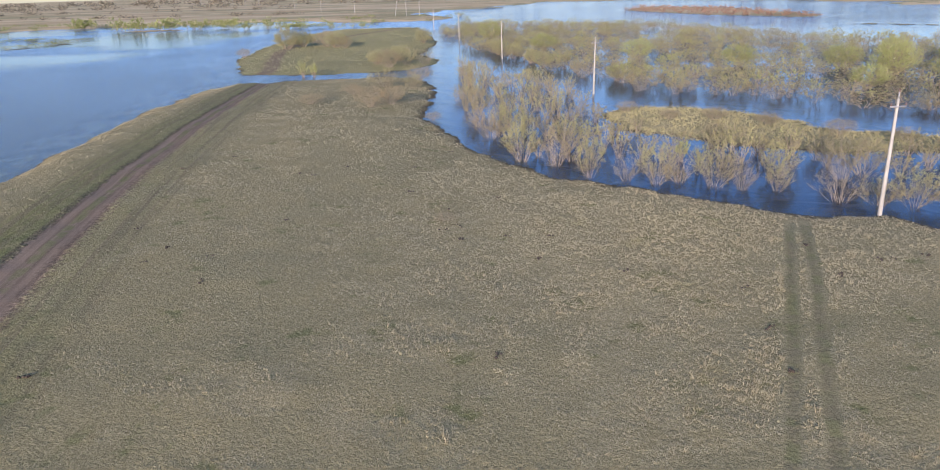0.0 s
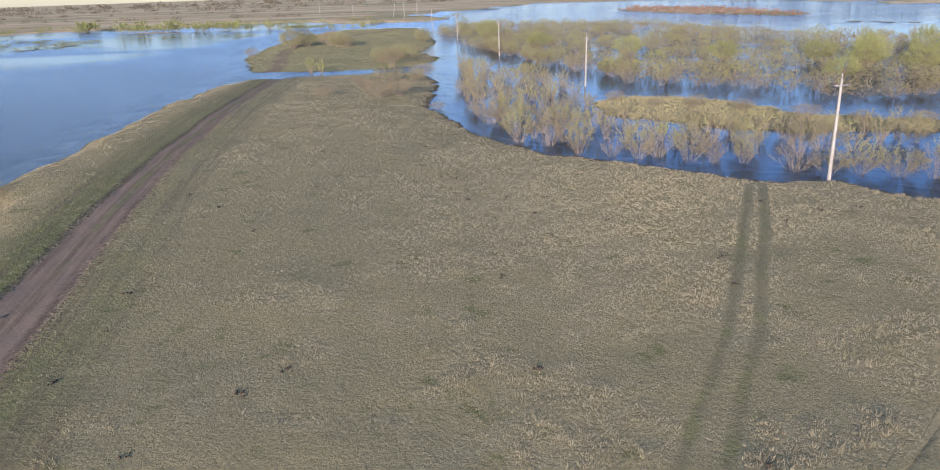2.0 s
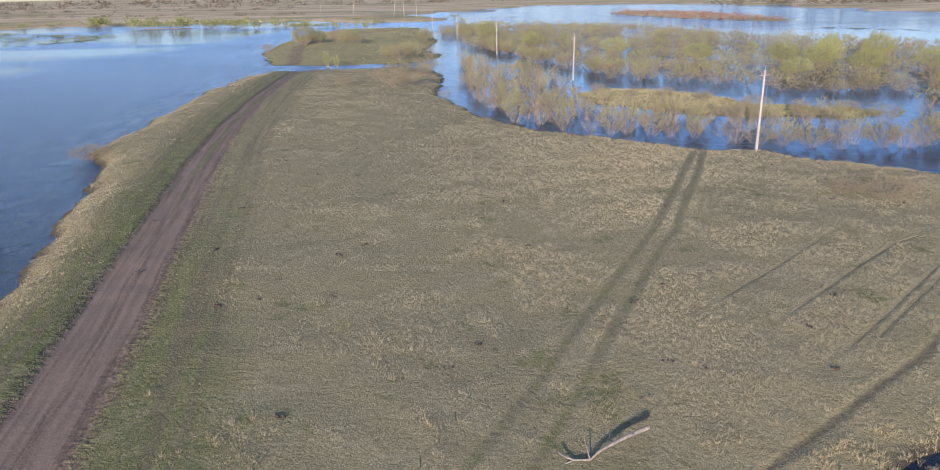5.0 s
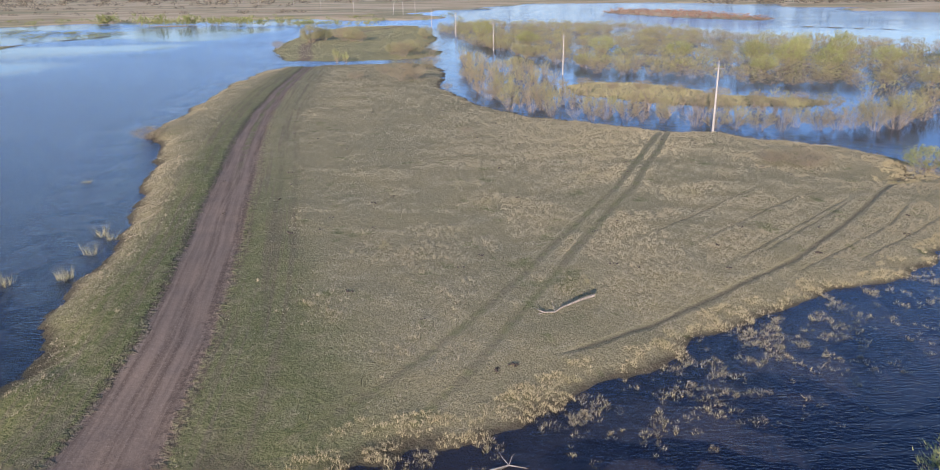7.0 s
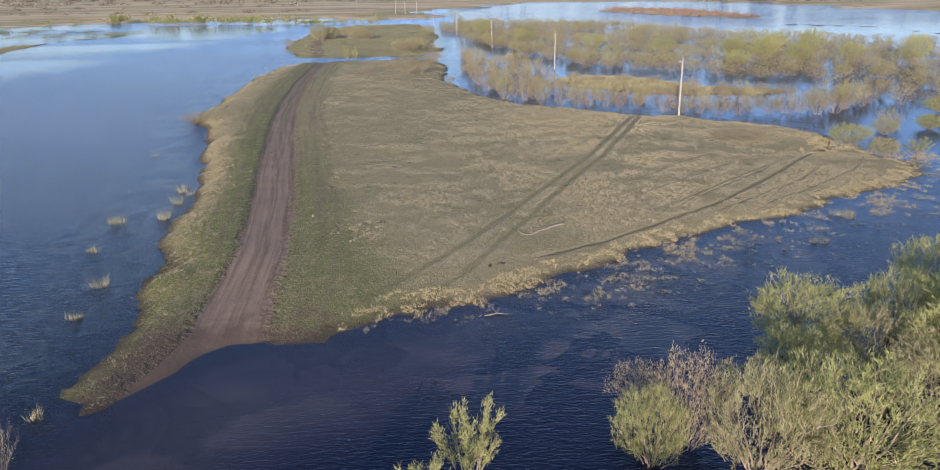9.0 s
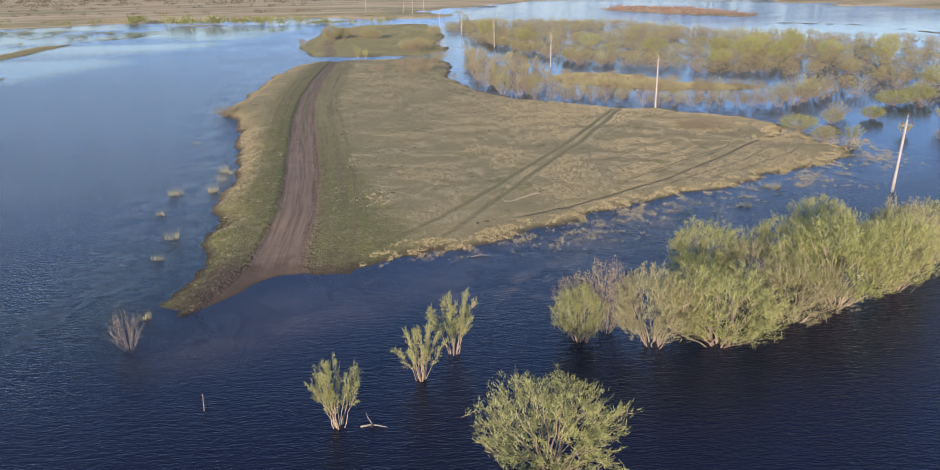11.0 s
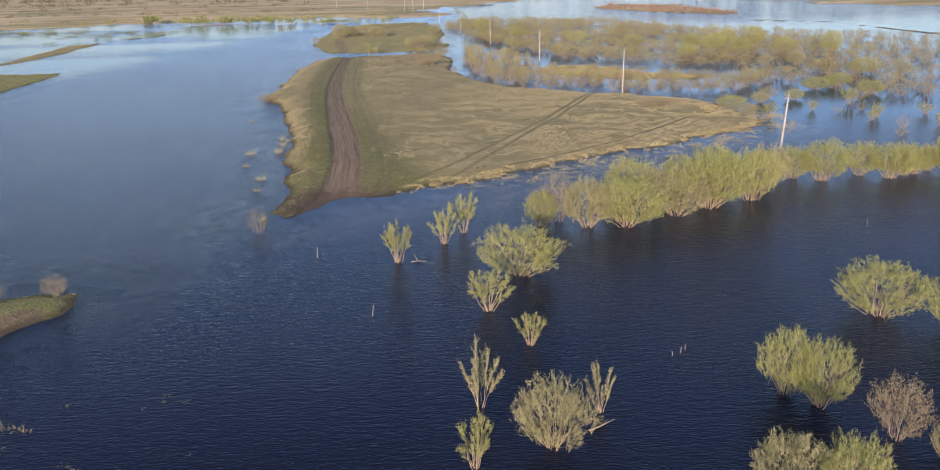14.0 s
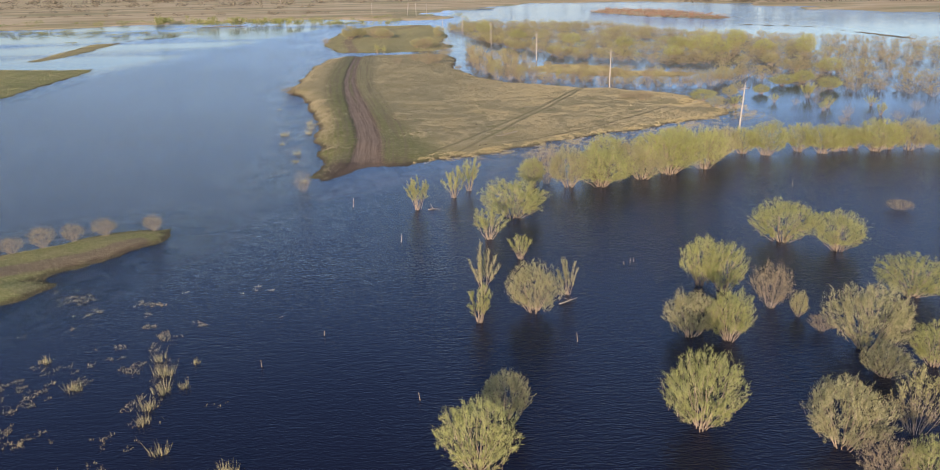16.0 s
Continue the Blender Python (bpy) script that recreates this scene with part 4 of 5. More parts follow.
def scatter(outline, gap, seed, thin=None, high=(3.2, 5.0), wide=(4.0, 6.5)):
    """Places at about that distance from one another inside an outline."""
    rng = np.random.default_rng(seed)
    p = np.array(outline, float)
    lo, hi = p.min(0), p.max(0)
    cells, out = {}, []
    for _ in range(int((hi - lo).prod() / gap ** 2 * 4)):
        x, y = rng.uniform(lo, hi)
        if not inside(np.array([x]), np.array([y]), outline)[0] or (thin and not thin(x, y, rng)):
            continue
        i, j = int(x // gap), int(y // gap)
        if all((x - a) ** 2 + (y - b) ** 2 > gap * gap for di in (-1, 0, 1) for dj in (-1, 0, 1) for a, b in cells.get((i + di, j + dj), ())):
            cells.setdefault((i, j), []).append((x, y))
            out.append((x, y, rng.uniform(*high), rng.uniform(*wide)))
    return out


BELT = [(6, 206), (14, 184), (22, 160), (28, 138), (32, 116), (46, 108), (56, 93), (71, 88), (84, 86), (98, 80), (112, 100), (122, 150), (114, 196), (100, 236), (78, 296), (38, 328), (8, 345), (-4, 300)]
pond_gap = lambda x, y, rng: (x - 72) ** 2 / 9 + (y - 171) ** 2 / 16 > 6 and vnoise(np.array([x]), np.array([y]), 14, 4)[0] > 0.24
belt_rows = scatter(BELT, 3.7, 11, pond_gap, (1.5, 3.9), (3.6, 6.6))
thicket("willow_thicket", "dense flooded willow thicket in pale green leaf", [r for k, r in enumerate(belt_rows) if k % 5 < 4], M_THICKET, M_BARK_MARSH, 41, stems=8, twigs=1, dome=100, per_twig=9, leaf=0.165, bare=0.3, open_=1.0, low=0.2)
thicket("brown_thicket", "flooded willow thicket with brownish bare stems", [r for k, r in enumerate(belt_rows) if k % 5 >= 4], M_SCRUB, M_BARK_MARSH, 47, stems=12, twigs=3, dome=84, per_twig=7, leaf=0.165, bare=0.2, open_=1.05, low=0.25)
# single willows stand off the thicket's edge, in the channel
EDGE = [(9, 200), (20, 158), (31, 114), (46, 108), (56, 91), (71, 88), (86, 85), (86, 90), (72, 93), (58, 97), (48, 112), (34, 122), (25, 160), (13, 204)]
plant([(x, y, h, w, "mbmg"[i % 4]) for i, (x, y, h, w) in enumerate(scatter(EDGE, 4.6, 19, None, (2.4, 4.6), (3.0, 4.8)))], "willows along the channel")
MARSH_NEAR = [(1, 112), (4, 84), (9, 72), (14, 66), (24, 61), (34, 57), (46, 60), (50, 64), (40, 70), (44, 98), (36, 106), (22, 114), (10, 150), (2, 160)]


def sparse(x, y, rng):
    q, w = np.array([x]), np.array([y])
    on_islet = shore_distance(q, w, "islet")[0]
    channel = x > 20 and y > 84 and on_islet < 1.5
    return vnoise(q, w, 6, 6)[0] > 0.40 and on_islet < 0.5 and not channel


thicket("marsh_scrub", "scattered brown willow scrub in shallow flood water", scatter(MARSH_NEAR, 2.4, 12, sparse, (1.3, 3.6), (2.0, 3.8)), M_SCRUB, M_BARK_MARSH, 53, stems=14, twigs=9, per_twig=5, leaf=0.17, bare=0.33, open_=0.9)
EAST_MARSH = [(58, 58), (64, 72), (80, 78), (98, 78), (112, 100), (122, 150), (114, 196), (150, 180), (180, 110), (170, 50), (130, 22), (92, 22), (74, 38)]
loose = lambda x, y, rng: vnoise(np.array([x]), np.array([y]), 13, 8)[0] > 0.40
east_rows = scatter(EAST_MARSH, 3.8, 13, loose, (1.3, 3.3), (2.6, 5.2))
thicket("east_scrub", "scattered willows standing in the flooded marsh", east_rows[::2], M_THICKET, M_BARK_MARSH, 59, stems=9, twigs=3, dome=64, per_twig=6, leaf=0.2, bare=0.15)
thicket("east_brown_scrub", "scattered brownish willows standing in the flooded marsh", east_rows[1::2], M_SCRUB, M_BARK_MARSH, 63, stems=10, twigs=4, dome=56, per_twig=6, leaf=0.18, bare=0.25)
FAR_ROWS = [(-205, 432, 8.0, 20), (-148.8, 388, 7.5, 20), (-158, 390, 6, 14), (-134.6, 392, 5.5, 12), (-123.4, 386, 6.2, 12), (-114.5, 391, 5.3, 10), (-98.6, 371, 6.6, 12), (-96.3, 391, 4.6, 10), (-68, 364, 4.3, 14), (-58.8, 369, 3.7, 9), (-43.2, 350, 4.1, 11), (-77.8, 369, 3.7, 9)]
_fr = np.random.default_rng(3)
far_rows = []
for fx, fy, fh, fw in FAR_ROWS:
    for k in range(9):
        far_rows.append((fx + _fr.normal(0, fw * 0.5), fy + _fr.normal(0, 3.5), fh * _fr.uniform(0.5, 0.95), fw * _fr.uniform(0.25, 0.45)))
for k in range(110):
    fx = _fr.uniform(-420, 20)
    far_rows.append((fx, 400 + abs(fx) * 0.12 + abs(_fr.normal(0, 40)), _fr.uniform(1.0, 3.0), _fr.uniform(4, 8)))
for k in range(150):
    fx = _fr.uniform(-330, -150)
    far_rows.append((fx, 300 + 0.45 * (-150 - fx) + _fr.normal(0, 22), _fr.uniform(0.4, 1.1), _fr.uniform(3, 8)))
thicket("far_shore_scrub", "far shrubs along the flooded river bank", far_rows, M_LEAF, M_BARK_PINK, 61, stems=6, twigs=1, dome=20, per_twig=5, leaf=0.6, bare=0.1)
thicket("red_scrub", "low reddish scrub on a drowned sand bar", scatter(LANDS["red_bar"][0], 5.5, 14, None, (0.9, 2.0), (4, 7)), M_RED, M_BARK_PINK, 67, stems=6, twigs=3, per_twig=3, leaf=0.75, bare=0.1)


tree_rows = []
for k in range(150):
    fx = _fr.uniform(-900, 700)
    tree_rows.append((fx, 1000 + 60 * math.sin(fx / 130) + _fr.normal(0, 22), _fr.uniform(4, 9), _fr.uniform(9, 18)))
for k in range(260):
    fx = _fr.uniform(-1500, 1200)
    tree_rows.append((fx, 1420 + 90 * math.sin(fx / 210) + _fr.normal(0, 30), _fr.uniform(6, 13), _fr.uniform(12, 26)))
for k in range(110):
    fx = _fr.uniform(240, 560)
    tree_rows.append((fx, 620 - 0.62 * (fx - 240) + _fr.normal(0, 14), _fr.uniform(3, 7), _fr.uniform(6, 14)))
for k in range(60):
    fx = _fr.uniform(-700, -90)
    tree_rows.append((fx, 560 + 0.25 * abs(fx + 90) + _fr.normal(0, 9), _fr.uniform(1.5, 4), _fr.uniform(4, 9)))
for k in range(50):
    fx = _fr.uniform(-900, -150)
    tree_rows.append((fx, 760 + 0.2 * abs(fx + 150) + _fr.normal(0, 12), _fr.uniform(2, 6), _fr.uniform(6, 14)))
thicket("far_tree_line", "distant lines of bare brownish trees and bushes", tree_rows, M_FAR, M_BARK_MARSH, 71, stems=3, twigs=1, dome=14, per_twig=4, leaf=0.7, bare=0.1)


# ---- the power line ----
def part(name, verts, faces, material, parent, label=""):
    me = array_mesh(name, verts, faces, material)
    ob = new(name, me)
    ob.parent = parent
    return tagged(ob, label)


def box_arrays(cx, cy, cz, sx, sy, sz):
    """A box with narrow chamfers along its long upright or lying edges."""
    bm = bmesh.new()
    bmesh.ops.create_cube(bm, size=1)
    bmesh.ops.scale(bm, vec=(sx, sy, sz), verts=bm.verts)
    bmesh.ops.bevel(bm, geom=bm.edges[:], offset=min(sx, sy, sz) * 0.12, segments=1, affect="EDGES")
    bmesh.ops.translate(bm, vec=(cx, cy, cz), verts=bm.verts)
    bmesh.ops.triangulate(bm, faces=bm.faces)
    bm.verts.index_update()
    v, f = [tuple(a.co) for a in bm.verts], [[a.index for a in q.verts] for q in bm.faces]
    bm.free()
    return v, f


def lathe(profile, sides, cx=0.0, cy=0.0, cz=0.0):
    v = [(cx + r * math.cos(2 * math.pi * s / sides), cy + r * math.sin(2 * math.pi * s / sides), cz + z) for r, z in profile for s in range(sides)]
    f = [(k * sides + s, k * sides + (s + 1) % sides, (k + 1) * sides + (s + 1) % sides, (k + 1) * sides + s) for k in range(len(profile) - 1) for s in range(sides)]
    return v, f


def utility_pole(height):
    pole = new("utility_pole")
    tagged(pole, "slim concrete power pole with an iron crossarm", "pole", "power line")
    h = height
    v, f = lathe([(0.0, -0.4), (0.17, -0.4), (0.165, 0.0), (0.13, h * 0.5), (0.095, h - 0.72), (0.09, h - 0.70), (0.0, h - 0.69)], 10)
    shaft = part("shaft", v, f, M_CONCRETE, pole)
    shaft.data.shade_smooth()
    part("crossarm", *box_arrays(0, -0.10, h - 1.25, 1.35, 0.09, 0.10), M_IRON, pole, "rusty iron crossarm")
    part("brace", *box_arrays(0, 0.0, h - 1.25, 0.30, 0.26, 0.07), M_IRON, pole)
    part("top_pin", *lathe([(0.0, h - 0.80), (0.045, h - 0.80), (0.04, h - 0.20), (0.0, h - 0.20)], 8), M_IRON, pole)
    bell = [(0.0, 0.0), (0.045, 0.0), (0.085, 0.03), (0.07, 0.10), (0.04, 0.13), (0.06, 0.17), (0.035, 0.23), (0.0, 0.24)]
    for x, y, z in ((-0.6, -0.10, h - 1.19), (0.6, -0.10, h - 1.19), (0.0, 0.0, h - 0.22)):
        part("insulator", *lathe(bell, 8, x, y, z), M_INSULATOR, pole, "brown porcelain insulator")
    return pole


first = utility_pole(9.3)
first.matrix_world = pose(31.6, 49.2, 0.05, 0, 0, 9)
for x, y, z, tilt, side in ((40.5, -4.9, -1.2, 0, 2.2), (23.1, 115.5, 0, 0, 0.5), (13.2, 180, 0, 0, -0.5), (4.0, 250, 0, 0, 0.3), (-5.5, 318, 0, 0, 0), (-17.0, 481, 0.8, 0, 0), (-25.2, 478, 0.8, 0, 0), (-32.5, 484, 0.8, 0, 8), (-65.6, 544, 0.9, 0, 0),
                         (-101, 614, 0.9, 0, 0), (-143, 719, 0.9, 0, 0), (-202, 826, 1.0, 0, 0), (-245, 933, 1.0, 0, 0), (-268, 963, 1.0, 0, 0), (-322, 1083, 1.0, 0, 0), (-380, 1190, 1.0, 0, 0)):
    copy_thing(first, pose(x, y, z, tilt, side, 9))


# ---- grass, reeds and litter ----
def blades(x, y, z, high, rng, count, lean, width):
    """Tufts: for each place count blades, one triangle each, leaning outwards."""
    n = len(x)
    a = rng.uniform(0, 2 * math.pi, (n, count))
    h = high[:, None] * rng.uniform(0.55, 1.15, (n, count))
    out = h * rng.uniform(0.1, lean, (n, count))
    bx, by = x[:, None] + np.cos(a) * high[:, None] * 0.25, y[:, None] + np.sin(a) * high[:, None] * 0.25
    w = width * rng.uniform(0.6, 1.4, (n, count))
    b = a + rng.uniform(-1.5, 1.5, (n, count))
    px, py = np.cos(b + 1.57) * w, np.sin(b + 1.57) * w
    zb = np.repeat(z[:, None], count, 1) - 0.02
    tri = np.stack([np.stack([bx - px, by - py, zb], -1), np.stack([bx + px, by + py, zb], -1), np.stack([bx + np.cos(a) * out, by + np.sin(a) * out, zb + h], -1)], 2)
    v = tri.reshape(-1, 3)
    return v, np.arange(len(v)).reshape(-1, 3)


def pasture_grass():
    """Tussocks: many over the uneven pasture, few on the bitten lawns, fewer and broader far off."""
    rng = np.random.default_rng(21)
    n = 600000
    x, y = rng.uniform(-47, 46, n), -28 + 175 * rng.uniform(0, 1, n) ** 1.4
    on = inside(x, y, LANDS["peninsula"][0])
    x, y = x[on], y[on]
    n = len(x)
    z, shore, kind = ground_height(x, y, True)
    road = line_distance(x, y, ROAD)[0]
    rut = np.minimum(*[line_distance(x, y, p)[0] for p in RUTS])
    trail = line_distance(x, y, TRAIL)[0]
    for p in SIDE_TRAILS:
        trail = np.minimum(trail, line_distance(x, y, p)[0] + 0.12)
    bitten = grazed(x, y)
    chance = np.clip(1.3 - 1.25 * bitten, 0.15, 1) * np.where(road * np.clip((y + 35) / 40, 0.5, 1) < 4.5 + 3 * vnoise(x, y, 2.5, 31), 0.2, 1) * np.clip(1.15 - y / 130, 0.6, 1)
    keep = (kind == "peninsula") & (z > 0.03) & (road > 2.3 + rng.uniform(0, 2.5, n)) & (rut > 0.42) & (trail > 0.32) & (rng.uniform(0, 1, n) < chance)
    x, y, z, bitten = x[keep], y[keep], z[keep], bitten[keep]
    high = (0.04 + 0.11 * np.clip(1 - bitten, 0, 1) ** 1.3) * rng.uniform(0.5, 1.4, len(x))
    v, f = blades(x, y, z, high, rng, 5, 1.3, 0.009 + 0.030 * np.clip((y + 5) / 90, 0, 1)[:, None])
    tall = (bitten < 0.42) & (y < 70) & (rng.uniform(0, 1, len(x)) < 0.03)
    w, g = blades(x[tall], y[tall], z[tall], rng.uniform(0.18, 0.36, tall.sum()), rng, 16, 0.8, 0.011)
    v, f = np.concatenate([v, w]), np.concatenate([f, g + len(v)])
    tagged(new("pasture_grass", array_mesh("pasture_grass", v, f, M_GRASS)), "short dry tussocks of grazed pasture grass", "grass", kind="stuff")


def islet_grass():
    rng = np.random.default_rng(24)
    x, y = rng.uniform(18, 62, 16000), rng.uniform(64, 104, 16000)
    z, shore, kind = ground_height(x, y, True)
    keep = (kind == "islet") & (shore > -0.8)
    x, y, z = x[keep], y[keep], np.maximum(z[keep], -0.05)
    v, f = blades(x, y, z, rng.uniform(0.1, 0.32, len(x)), rng, 5, 1.1, 0.03)
    tagged(new("islet_grass", array_mesh("islet_grass", v, f, M_SEDGE)), "long dry grass on the marsh islet", "grass", kind="stuff")


def meadow_grass():
    rng = np.random.default_rng(26)
    for name, box, count, high in (("island", (-64, 2, 156, 344), 26000, 0.20), ("west_land", (-165, -110, 50, 138), 16000, 0.18), ("west_bar", (-175, -150, 155, 255), 7000, 0.2), ("causeway", (-64, -32, -70, -44), 30000, 0.075)):
        x, y = rng.uniform(box[0], box[1], count), rng.uniform(box[2], box[3], count)
        z, shore, kind = ground_height(x, y, True)
        keep = (kind == name) & (shore > -0.3) & (rng.uniform(0, 1, count) < 0.25 + vnoise(x, y, 5, 19))
        x, y, z = x[keep], y[keep], np.maximum(z[keep], -0.03)
        v, f = blades(x, y, z, high * rng.uniform(0.5, 1.2, len(x)), rng, 4, 1.1, high * 0.17)
        tagged(new("meadow_grass", array_mesh("meadow_grass", v, f, M_MEADOW)), "short green and straw-coloured meadow grass", "grass", kind="stuff")


def drowned_grass():
    rng = np.random.default_rng(22)
    n = 110000
    x, y = rng.uniform(-12, 52, n), rng.uniform(-26, 30, n)
    z, shore, kind = ground_height(x, y, True)
    clump = vnoise(x, y, 0.75, 15) * 0.75 + vnoise(x, y, 4.5, 16) * 0.45
    reach = 1.2 + 8.5 * np.clip((x + 8) / 20, 0, 1)
    fade = np.clip(1 + shore / reach, 0, 1)
    keep = (shore < 2.2) & (shore > -reach) & (rng.uniform(0, 1, n) < np.clip(clump * 4.2 - 2.85 + 0.6 * fade, 0, 1) * fade)
    x, y, z = x[keep], y[keep], np.maximum(z[keep], -0.05)
    v, f = blades(x, y, z, rng.uniform(0.11, 0.26, len(x)), rng, 13, 0.9, 0.0095)
    # thin tufts standing in the shallows off the causeway
    n = 30000
    x, y = rng.uniform(-48, -20, n), rng.uniform(-92, -62, n)
    patch = vnoise(x, y, 0.8, 41) * 0.75 + vnoise(x, y, 3.6, 42) * 0.5
    keep = (ground_height(x, y) < -0.02) & (rng.uniform(0, 1, n) < np.clip(patch * 4.0 - 3.3, 0, 1) * np.clip((-20 - x) / 12, 0.0, 1))
    x, y = x[keep], y[keep]
    w, g = blades(x, y, np.full(len(x), -0.04), rng.uniform(0.08, 0.28, len(x)), rng, 7, 0.9, 0.009)
    v, f = np.concatenate([v, w]), np.concatenate([f, g + len(v)])
    tagged(new("drowned_grass", array_mesh("drowned_grass", v, f, M_TUSSOCK)), "pale dry grass tufts standing in shallow water", "grass", kind="stuff")


def bank_grass():
    rng = np.random.default_rng(23)
    n = 60000
    x, y = rng.uniform(-50, -20, n), rng.uniform(-30, 145, n)
    z, shore, kind = ground_height(x, y, True)
    west = line_distance(x, y, WEST_SHORE)[0]
    keep = (kind == "peninsula") & (west < 2.8) & (shore > -0.25) & ((y > -14) | (rng.uniform(0, 1, n) < 0.2)) & (rng.uniform(0, 1, n) < vnoise(x, y, 1.6, 18) * 1.5)
    x, y, z = x[keep], y[keep], np.maximum(z[keep], -0.03)
    v, f = blades(x, y, z, rng.uniform(0.06, 0.17, len(x)), rng, 6, 1.3, 0.010)
    tagged(new("bank_grass", array_mesh("bank_grass", v, f, M_REED)), "long dry grass hanging over the bank", "grass", kind="stuff")


def reed_clump(x, y, high, wide, seed):
    rng = np.random.default_rng(seed)
    n = max(10, int(24 * wide))
    r, a = wide / 2 * np.sqrt(rng.uniform(0, 1, n)), rng.uniform(0, 6.28, n)
    v, f = blades(x + r * np.cos(a) * 1.2, y + r * np.sin(a) * 0.8, np.full(n, -0.05), high * rng.uniform(0.35, 1.1, n), rng, 5, 0.6, 0.012)
    v = v - np.array([x, y, 0])
    ob = new("reed_clump", array_mesh("reed_clump", v, f, M_SEDGE))
    ob.location = (x, y, 0)
    tagged(ob, "clump of dry reed stalks in the water", "reeds", "reeds off the bank")


pasture_grass()
meadow_grass()
islet_grass()
drowned_grass()
bank_grass()
REEDS_WEST = [(-34.5, 3.2, 1.3, 1.5), (-33.3, -4.3, 0.8, 1.1), (-29.7, -11.7, 1.0, 1.1), (-29.0, -17.0, 0.7, 1.2), (-30.6, 4.0, 1.2, 1.3), (-31.9, 13.2, 1.6, 0.9), (-31.0, 8.8, 1.4, 0.8), (-41.1, 31.0, 0.5, 1.2), (-30.8, 12.0, 1.2, 0.6)]
REEDS_SOUTH = [(-27.5, -74.9, 1.1, 0.8), (-26.4, -77.0, 1.2, 1.2), (-25.8, -79.3, 1.2, 1.3), (-25.8, -81.1, 1.1, 0.9), (-25.7, -82.7, 0.8, 0.8), (-23.7, -85.7, 1.0, 0.9), (-19.7, -87.6, 1.2, 0.9), (-19.1, -87.7, 1.0, 0.5), (-24.9, -75.6, 0.6, 0.6), (-24.5, -78.7, 0.8, 0.5),
               (-35.3, -74.7, 0.7, 0.9), (-31.5, -78.5, 0.8, 1.2), (-25.6, -28.4, 0.8, 0.9), (29.5, -1.5, 0.9, 2.4), (24.0, -8.0, 0.6, 1.8)]
for k, (x, y, high, wide) in enumerate(REEDS_WEST + REEDS_SOUTH):
    reed_clump(x, y, high * 0.9, wide * 0.72, 100 + k)
plant([(-25.0, -32.8, 3.0, 2.2, "b")], "willows in the open water")
plant([(-47.3, -51.0, 2.4, 2.6, "p"), (-45.0, -49.6, 2.1, 2.3, "p"), (-42.4, -48.4, 2.0, 2.5, "p"), (-38.1, -46.8, 1.9, 2.0, "p"), (-49.5, -52.5, 1.8, 2.3, "p")], "bushes on the causeway", "on grass")


def driftwood(name, label, path, thick, twigs, seed, z=0.0):
    """A bleached fallen trunk with stubs of branches."""
    rng = np.random.default_rng(seed)
    log = new(name)
    tagged(log, label, "driftwood")
    log.location = (path[0][0], path[0][1], z)
    p = [np.array((a - path[0][0], b - path[0][1], c)) for a, b, c in path]
    v, f = [], []
    tube(v, f, p, [thick * (1 - 0.75 * k / (len(p) - 1)) for k in range(len(p))], 8)
    part("trunk", v, f, M_DRIFT, log).data.shade_smooth()
    for k in range(twigs):
        i = rng.integers(1, len(p) - 1)
        d = rng.normal(0, 1, 3) * np.array([1, 1, 0.4]) + np.array([0, 0, 0.7])
        v, f = [], []
        e = p[i] + d / np.linalg.norm(d) * rng.uniform(0.4, 0.9)
        tube(v, f, [p[i], (p[i] + e) / 2 + rng.normal(0, 0.05, 3), e], [thick * 0.4, thick * 0.3, thick * 0.1], 5)
        part("branch", v, f, M_DRIFT, log)


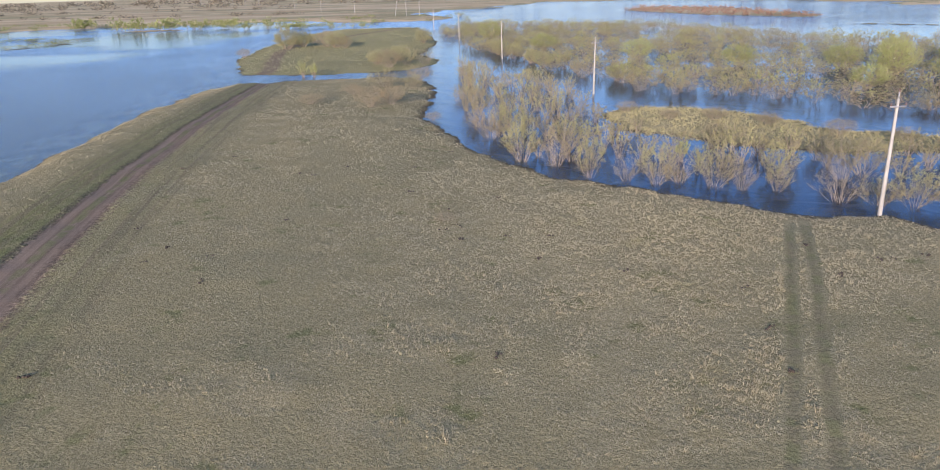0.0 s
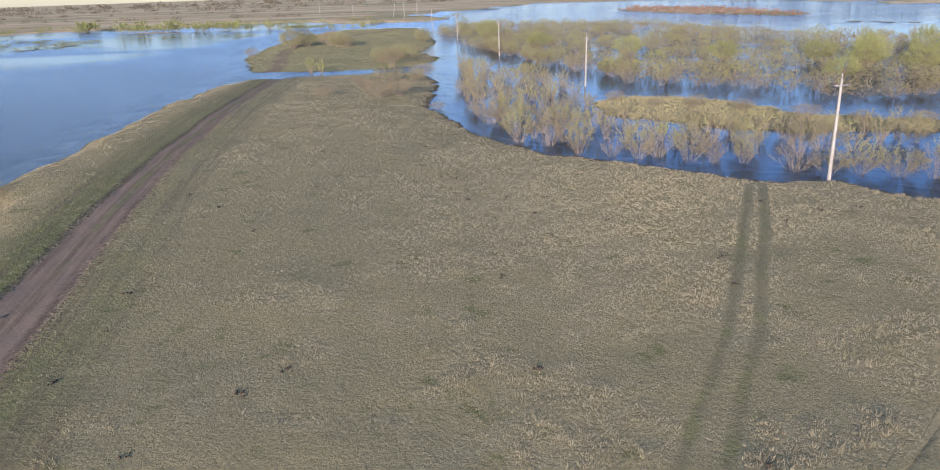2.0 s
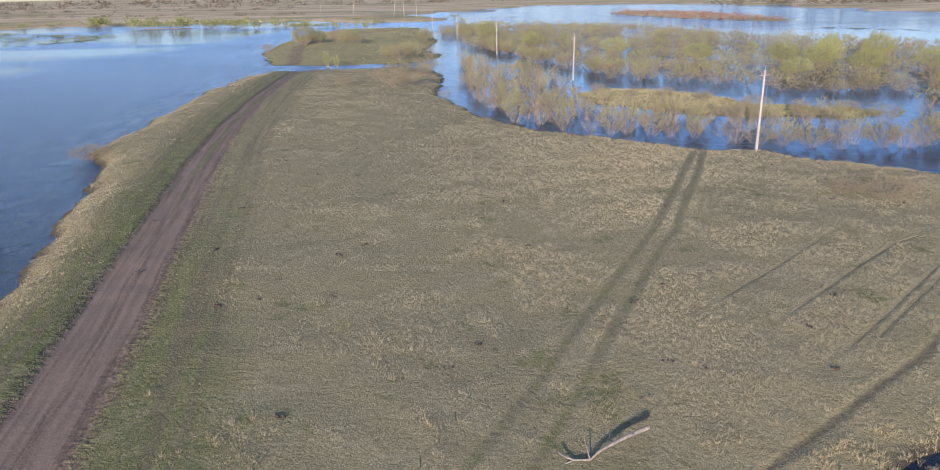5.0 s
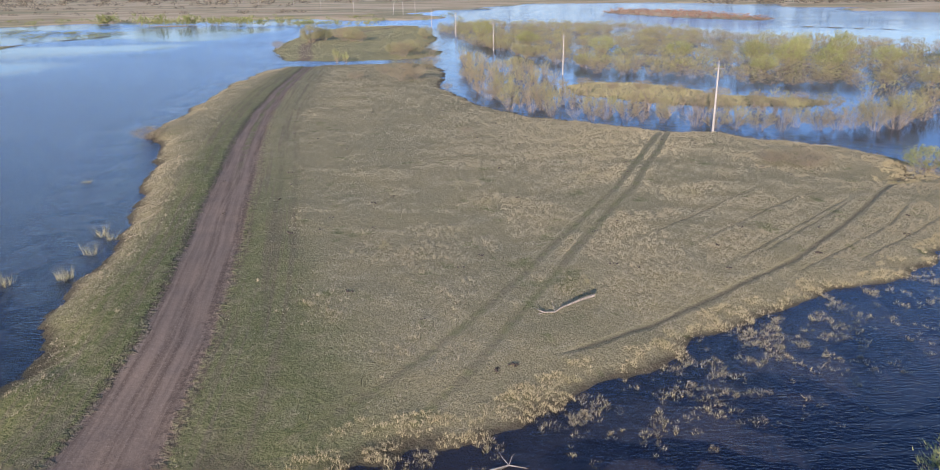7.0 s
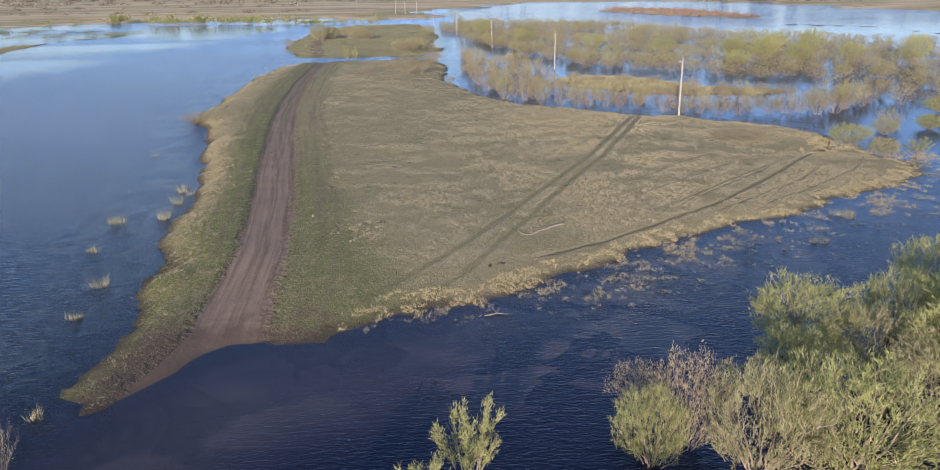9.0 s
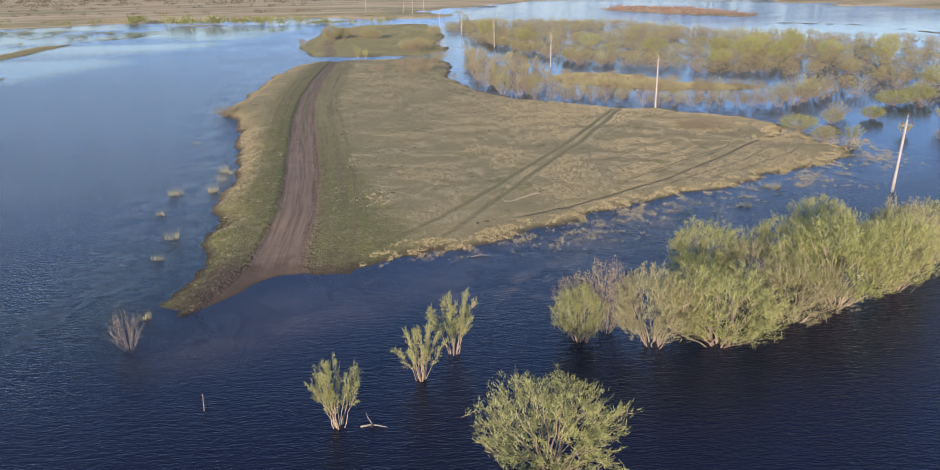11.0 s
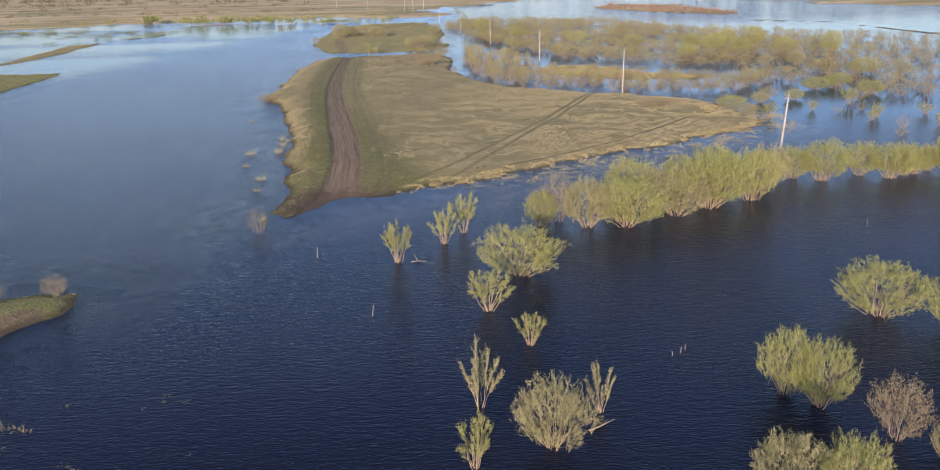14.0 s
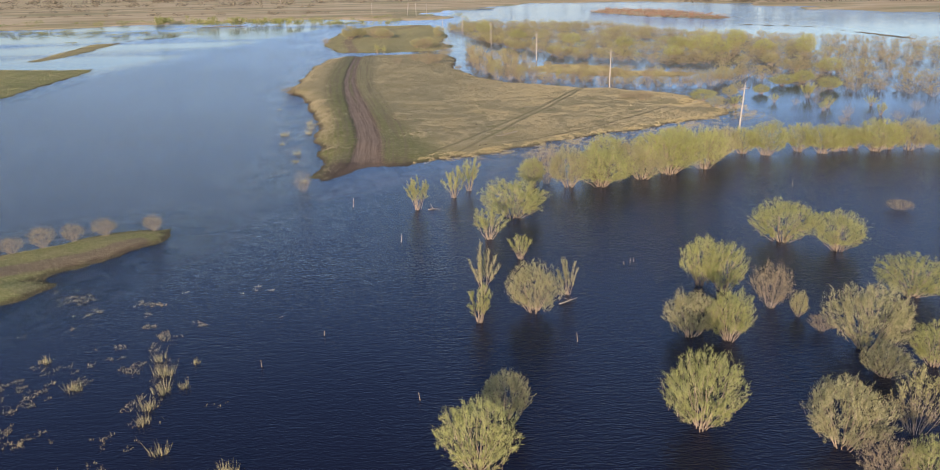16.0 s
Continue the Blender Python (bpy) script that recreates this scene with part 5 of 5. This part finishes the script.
_zl = float(ground_height(np.array([2.5]), np.array([-4.8]))[0])
driftwood("fallen_log", "bleached fallen log with broken branches on dry grass", [(4.4, -4.1, 0.42), (3.6, -4.45, 0.36), (2.9, -4.75, 0.24), (2.2, -5.2, 0.20), (1.8, -5.55, 0.10), (1.2, -5.5, 0.09), (0.6, -5.75, 0.03)], 0.09, 5, 4, _zl)
driftwood("floating_branch", "bare branch lying in the water", [(-9.6, -42.4, 0.0), (-9.0, -42.3, 0.05), (-8.2, -42.7, 0.12)], 0.07, 3, 5)
driftwood("floating_branch", "bare branch lying in the water", [(0.9, -68.5, 0.0), (1.7, -68.2, 0.1), (2.5, -67.7, 0.14)], 0.06, 3, 6)
driftwood("floating_branch", "bare branch lying in the water", [(-3.0, -18.9, 0.0), (-2.2, -18.7, 0.06), (-1.5, -19.0, 0.1)], 0.05, 3, 8)
for k, (x, y, high) in enumerate([(-12.1, -52.9, 0.8), (-20.2, -76.5, 0.5), (-9.6, -81.4, 0.5), (-18.1, -40.3, 1.0), (-16.7, -72.3, 0.4), (1.2, -74.8, 0.7), (33.8, -38.0, 0.8), (8.5, -60.5, 0.5), (8.9, -60.2, 0.4), (7.9, -60.8, 0.35)]):
    ob = new("stake", array_mesh("stake", *lathe([(0.0, -0.5), (0.028, -0.5), (0.022, high * 0.6), (0.014, high), (0.0, high + 0.02)], 6), M_BARK))
    ob.matrix_world = pose(x, y, 0, 8 * math.sin(k * 2.1), 9 * math.cos(k * 1.7), 0)
    tagged(ob, "weathered stick standing out of the water", "stake", "sticks in the water")


def dung():
    rng = np.random.default_rng(31)
    vs, fs, n = [], [], 0
    while n < 70:
        x, y = rng.uniform(-26, 34), rng.uniform(-18, 75)
        z, shore, kind = [a[0] for a in ground_height(np.array([x]), np.array([y]), True)]
        if kind != "peninsula" or shore < 2:
            continue
        for _ in range(rng.integers(3, 7)):
            r = rng.uniform(0.04, 0.10)
            cx, cy = x + rng.normal(0, 0.14), y + rng.normal(0, 0.14)
            v, f = lathe([(0.0, -0.02), (r, -0.02), (r * 0.9, r * 0.4), (r * 0.4, r * 0.75), (0.0, r * 0.8)], 6, cx, cy, z + 0.03)
            fs += [tuple(i + len(vs) for i in q) for q in f]
            vs += v
        n += 1
    tagged(new("dung_heaps", array_mesh("dung_heaps", vs, fs, M_DUNG)), "small dark heaps of dry dung on the grass", "dung", kind="stuff")


dung()
